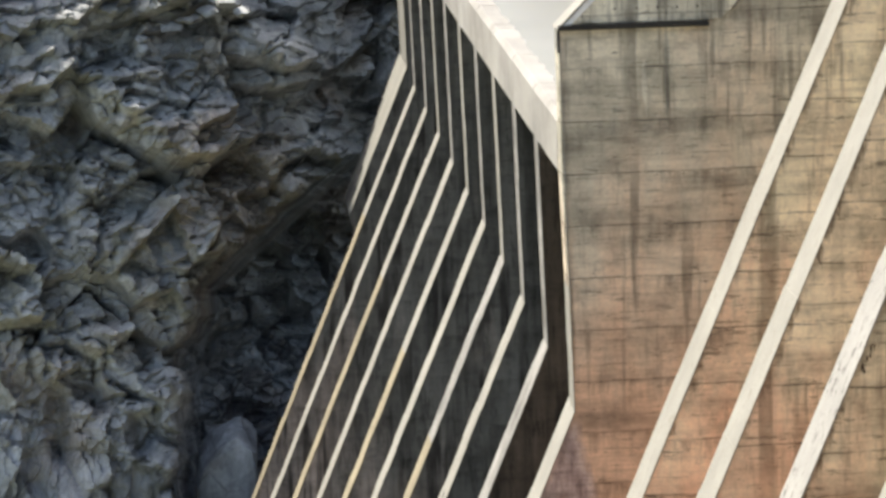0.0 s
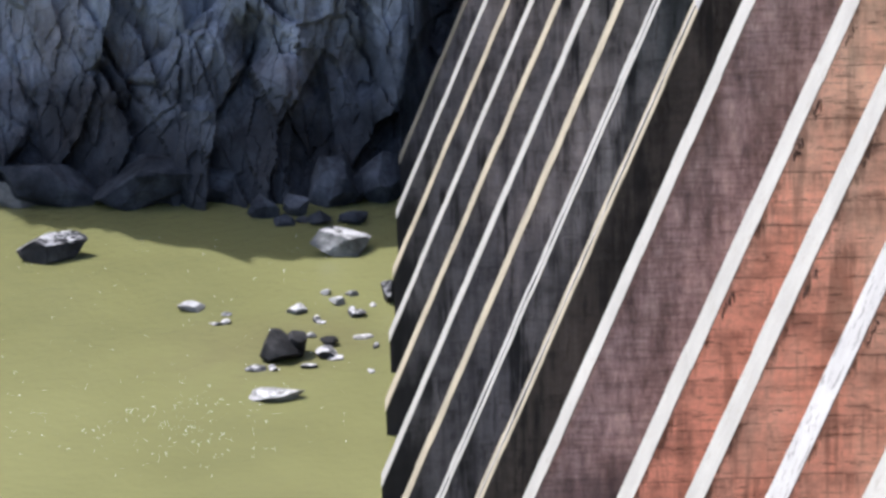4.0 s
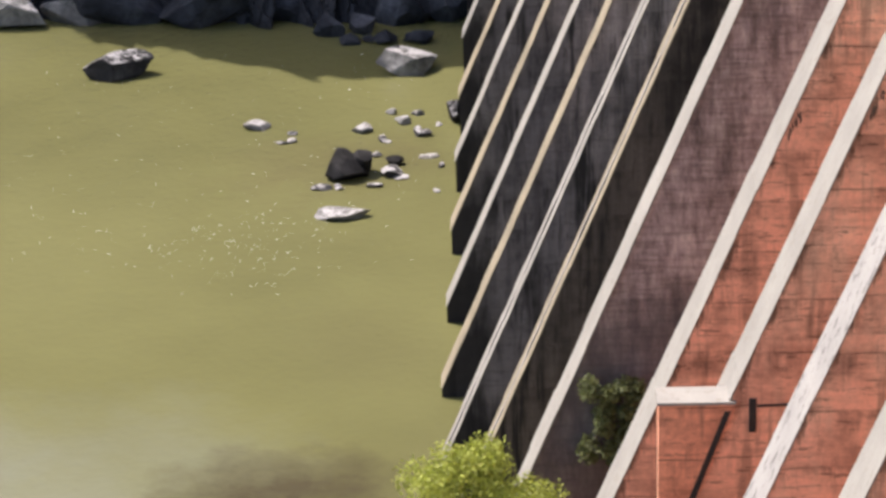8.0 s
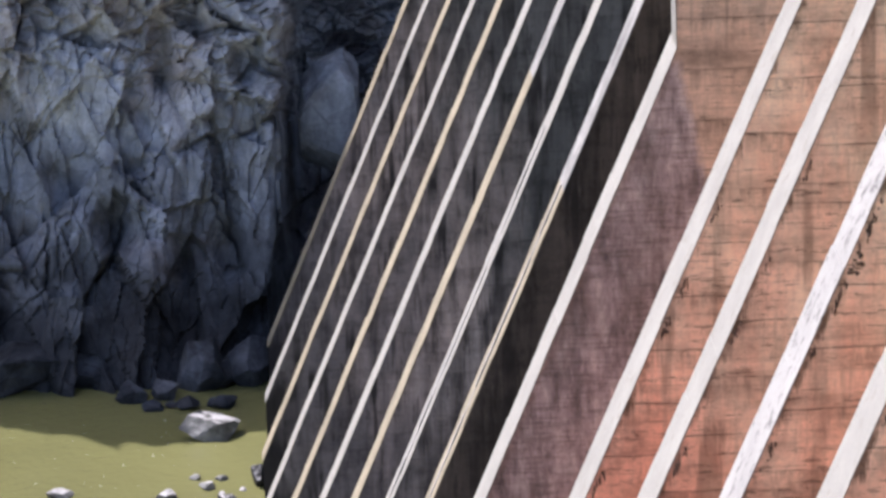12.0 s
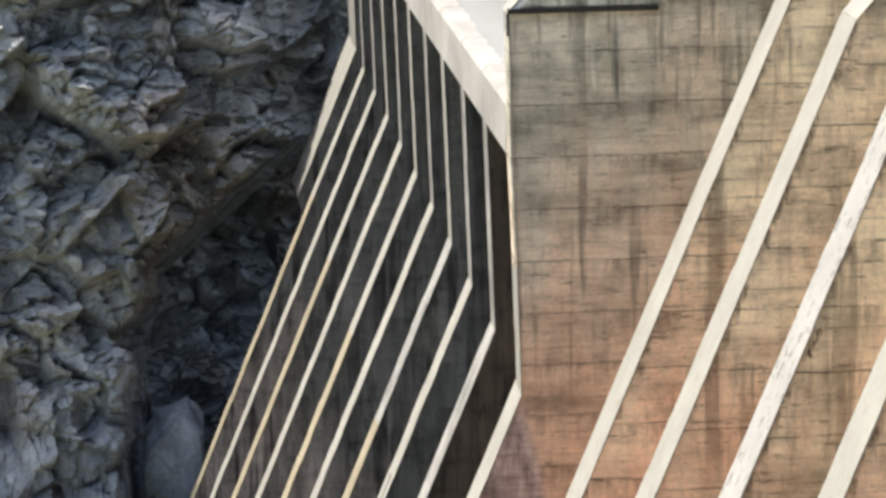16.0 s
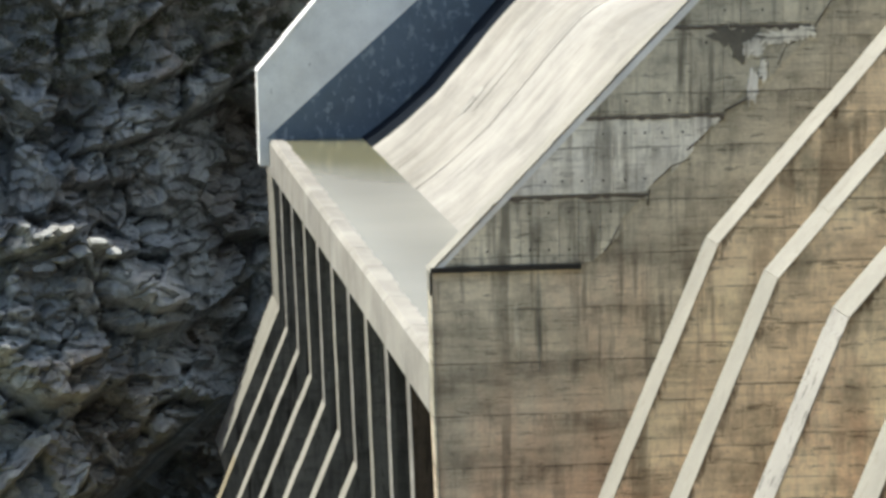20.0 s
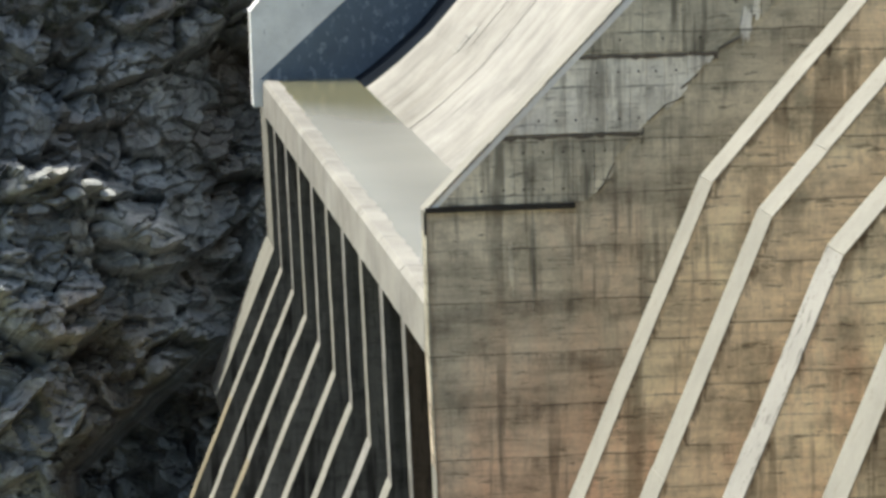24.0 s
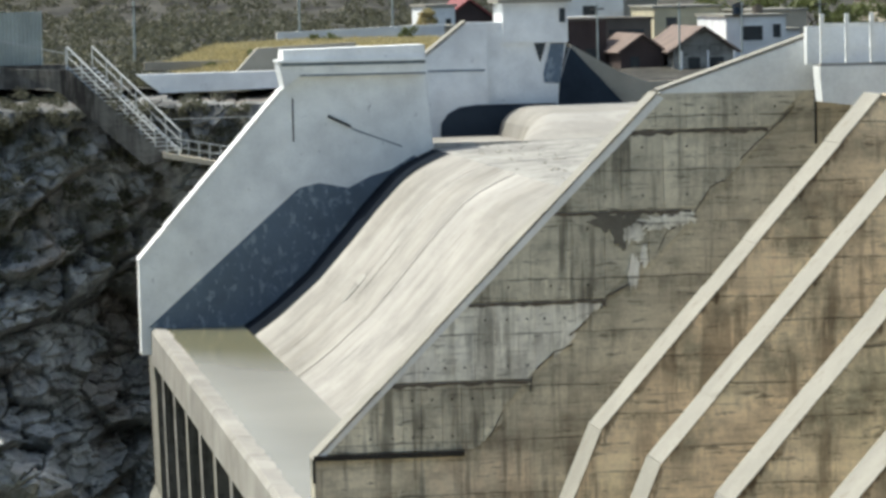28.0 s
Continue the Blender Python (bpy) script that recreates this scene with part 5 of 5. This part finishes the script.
me.materials.append(GREEN)
tagged(new("garden_shrubs", me), "dull green shrubs between the village houses", "shrubs", kind="stuff")


def tree(name, label, x, y, z, height, spread, material, count, size, seed, limbs=9, group=""):
    """A tapered trunk with limbs and a crown of small leaves in uneven clumps."""
    r = np.random.RandomState(seed)
    tr = thing(name, label, "tree", group)
    bm = bmesh.new()
    bar(bm, (x, y, z - 0.3), (x + 0.1, y, z + height * 0.45), height * 0.022, 8)
    tips = []
    for n in range(limbs):
        a, up = r.uniform(0, 6.28), r.uniform(0.35, 0.95)
        reach = spread * math.sqrt(max(0.05, 1 - (2 * up - 1.05) ** 2)) * r.uniform(0.5, 0.9)
        tip = (x + reach * math.cos(a), y + reach * math.sin(a), z + height * up)
        bar(bm, (x + 0.05, y, z + height * r.uniform(0.2, 0.45)), tip, height * 0.008, 5)
        tips.append(tip)
        for _ in range(3):
            tips.append((tip[0] + r.normal(0, spread * 0.25), tip[1] + r.normal(0, spread * 0.25), min(z + height * 0.96, tip[2] + r.normal(0, height * 0.06))))
    tips.append((x, y, z + height * 0.93))
    part("trunk", bm, TIMBER, tr)
    me = leaves(np.array(tips), spread * 0.36, count, size, r, 0.8)
    me.materials.append(material)
    crown = new("crown", me)
    crown.parent = tr
    return tr


for n, (x, y) in enumerate(((73, 205), (77, 207), (80.5, 204), (85, 206), (70.5, 214))):
    tree("tree", "dull green tree behind the village houses", x, y, 44.6, 5.6, 2.4, GREEN, 1500, 0.22, 20 + n, group="village trees")
tree("tree", "small yellow-green tree by the boundary wall", 32.0, 125, 46.6, 3.2, 0.9, STRAW, 900, 0.12, 31)

# ---- the river: boulders ----
R = "dark river boulder with sunlit tops coloured pale, standing in shallow water"
for n, (x, y, w, d, h) in enumerate(((-3.5, 52.7, 2.9, 2.3, 1.4), (-16.2, 52.6, 3.6, 2.6, 1.5), (-5.9, 40.2, 1.9, 1.6, 1.5), (-5.2, 40.6, 1.3, 1.3, 1.7), (-4.0, 40.4, 1.0, 0.9, 0.6), (-3.9, 41.6, 0.8, 0.7, 0.5),
        (-5.9, 36.0, 2.4, 1.3, 0.45), (-9.6, 46.0, 1.1, 0.9, 0.45), (-5.2, 45.4, 1.1, 0.9, 0.45), (-3.6, 46.3, 0.75, 0.7, 0.5), (-2.8, 44.8, 0.8, 0.7, 0.45), (-4.1, 47.5, 0.55, 0.5, 0.3), (-3.0, 47.3, 0.5, 0.5, 0.3),
        (-1.4, 46.6, 1.0, 1.2, 1.2))):
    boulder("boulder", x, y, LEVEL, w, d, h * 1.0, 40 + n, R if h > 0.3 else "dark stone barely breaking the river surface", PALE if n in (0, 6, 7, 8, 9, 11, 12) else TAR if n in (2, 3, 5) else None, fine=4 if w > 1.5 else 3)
for n, (x, y, w, d, h) in enumerate(((-21.5, 57.2, 3.5, 2.4, 1.6), (-18.6, 57.6, 2.6, 2.0, 1.1), (-24.5, 57.0, 3.2, 2.4, 1.5), (-8.9, 57.6, 3.6, 2.2, 1.6), (-4.1, 57.0, 2.7, 2.2, 2.3), (-7.2, 55.2, 1.7, 1.4, 1.1), (-3.2, 54.2, 1.6, 1.2, 0.6),
        (-1.8, 57.2, 2.4, 2.2, 2.2), (-5.7, 55.6, 1.4, 1.3, 0.85), (-3.0, 57.0, 1.4, 1.4, 1.3), (-12.6, 57.6, 5.2, 3.6, 2.2), (-16.8, 58.4, 4.6, 3.4, 2.0), (-6.15, 54.0, 1.1, 0.9, 0.5), (-4.6, 54.2, 1.2, 1.1, 0.6), (-5.35, 54.3, 0.6, 0.5, 0.25))):
    boulder("boulder", x, y + (2.4 if n > 2 else 2.6), LEVEL, w * (1.0 if n > 2 else 1.25), d, h * (1.25 if n > 2 else 1.3), 90 + n, "dark wet boulder fallen at the foot of the cliff, darkened further for the shade" if n > 2 else "bleached sunlit boulder at the water's edge under the cliff", WET_SHADE if n > 2 else PALE, "boulders under the cliff")

boulder("boulder", 2.1, 66.5, 8.6, 2.9, 3.0, 5.6, 133, "tall block of dark rock leaning in the cleft beside the buttresses", ROCK, "boulders under the cliff", 4, 0.22)
for n, (x, z, w, h) in enumerate(((0.3, 30.75, 1.3, 0.5), (1.2, 31.05, 1.2, 0.5), (2.0, 31.35, 1.1, 0.55), (2.8, 31.75, 1.0, 0.6), (3.5, 31.3, 0.8, 0.5))):
    boulder("rock_crest", x, 66.6, z, w, 1.8, h, 141 + n, "jagged pale sunlit piece of the rock spur's crest", ROCK, "crest of the rock spur", 3)
for n in range(16):
    boulder("boulder", rr.uniform(-8.6, -1.8), rr.uniform(38.0, 48.0), LEVEL, rr.uniform(0.3, 0.9), rr.uniform(0.3, 0.7), rr.uniform(0.1, 0.24), 160 + n, "small dark stone awash in the shallows", PALE if n % 4 == 0 else None, fine=2)
# Sun glints on the ripples, drawn as small flat white flecks.
me = blades(520, lambda r: (r.normal(-9.3, 1.9), r.normal(33.2, 2.0), LEVEL) if r.rand() < 0.45 else (r.uniform(-20, -3), r.uniform(30, 55), LEVEL + 0.01), 0.01, 0.025, 2.0, 0.028)
me.materials.append(WHITE)
tagged(new("foam", me), "scattered bright flecks drawn for sun glints on the river", "foam", kind="stuff")

# ---- the toe of the dam ----
tree("tree", "bright green leafy tree at the toe of the dam", -0.15, -4.4, 0.2, 8.5, 2.0, SPRING, 52000, 0.065, 7, 26)
bush = thing("wall_bush", "green bush growing out of the side wall", "bush")
at = np.array([[3.3 + rr.uniform(-0.75, 0.75), -0.5 + rr.uniform(-0.3, 0.2), 7.8 + rr.uniform(-1.3, 1.1)] for _ in range(22)])
me = leaves(at, 0.34, 5200, 0.075, rr)
me.materials.append(GREEN)
c = new("crown", me)
c.parent = bush
bm = bmesh.new()
for q in at[:12]:
    bar(bm, (3.2, 0.05, 7.6), tuple(q), 0.02, 5)
part("stem", bm, TIMBER, bush)

stub = thing("concrete_block", "rust-red concrete block with a whitened top on the buttress edge", "block")
stub.location = (KNEES[-2], S * -2, 40.4)
part("body", prism(bmesh.new(), [(4.0 - KNEES[-2], -26.3), (5.95 - KNEES[-2], -26.3), (4.0 - KNEES[-2], -30.9)], -0.46, 0.5), RUST, stub)
# The buttress edge's shadow on the block, painted as a black line.
part("slant_line", prism(bmesh.new(), [(5.62 - KNEES[-2], -26.5), (5.78 - KNEES[-2], -26.5), (4.72 - KNEES[-2], -29.4), (4.56 - KNEES[-2], -29.4)], -0.475, -0.45), BLACK, stub, "black diagonal line for the shadow of the buttress edge")
part("top", boxed(3.96 - KNEES[-2], 5.9 - KNEES[-2], -0.5, 0.45, -26.32, -26.24), LIME, stub, "whitened top")
slot = thing("wall_slot", "narrow dark slot with an iron pipe in the rusty wall", "slot")
part("recess", boxed(6.22, 6.4, -13.22, -13.15, 13.3, 14.2), BLACK, slot)
part("pipe", bar(bmesh.new(), (6.42, -13.2, 14.0), (7.9, -13.2, 14.05), 0.035), BLACK, slot)
canopy = thing("valve_canopy", "small concrete valve canopy with a whitened roof and dark openings", "canopy")
part("roof", boxed(3.9, 6.05, -19.3, -18.35, 13.75, 13.93), FLECKED, canopy, "whitened flat roof with black flecks")
part("fascia", boxed(3.92, 5.95, -19.34, -19.3, 13.45, 13.73), LIME, canopy, "whitened front beam")
for x in (3.92, 5.7):
    part("pier", boxed(x, x + 0.22, -19.25, -18.4, 11.0, 13.75), RUST, canopy)
part("back", boxed(4.0, 5.9, -18.5, -18.4, 11.0, 13.75), BLACK, canopy, "dark opening")
for _ in range(9):
    x, y, r = rnd.uniform(4.9, 5.9), rnd.uniform(-19.2, -18.5), rnd.uniform(0.04, 0.09)
    part("rubble", prism(bmesh.new(), [(x, 13.92), (x + r * 0.3, 13.93 + r), (x + r * 1.4, 13.93 + r * 0.8), (x + r * 2, 13.92)], y, y + r * 2), BLACK, canopy, "black rubble")
lamp_post = thing("globe_lamp", "white globe lamp on a thin pole at the toe", "lamp")
bm = bmesh.new()
bmesh.ops.create_uvsphere(bm, u_segments=16, v_segments=10, radius=0.24)
bmesh.ops.translate(bm, verts=bm.verts, vec=(3.45, -7.3, 7.4))
part("globe", bm, WHITE, lamp_post, "white globe", True)
part("pole", bar(bmesh.new(), (3.45, -7.3, 0), (3.45, -7.3, 7.2), 0.05, 8), STEEL, lamp_post)
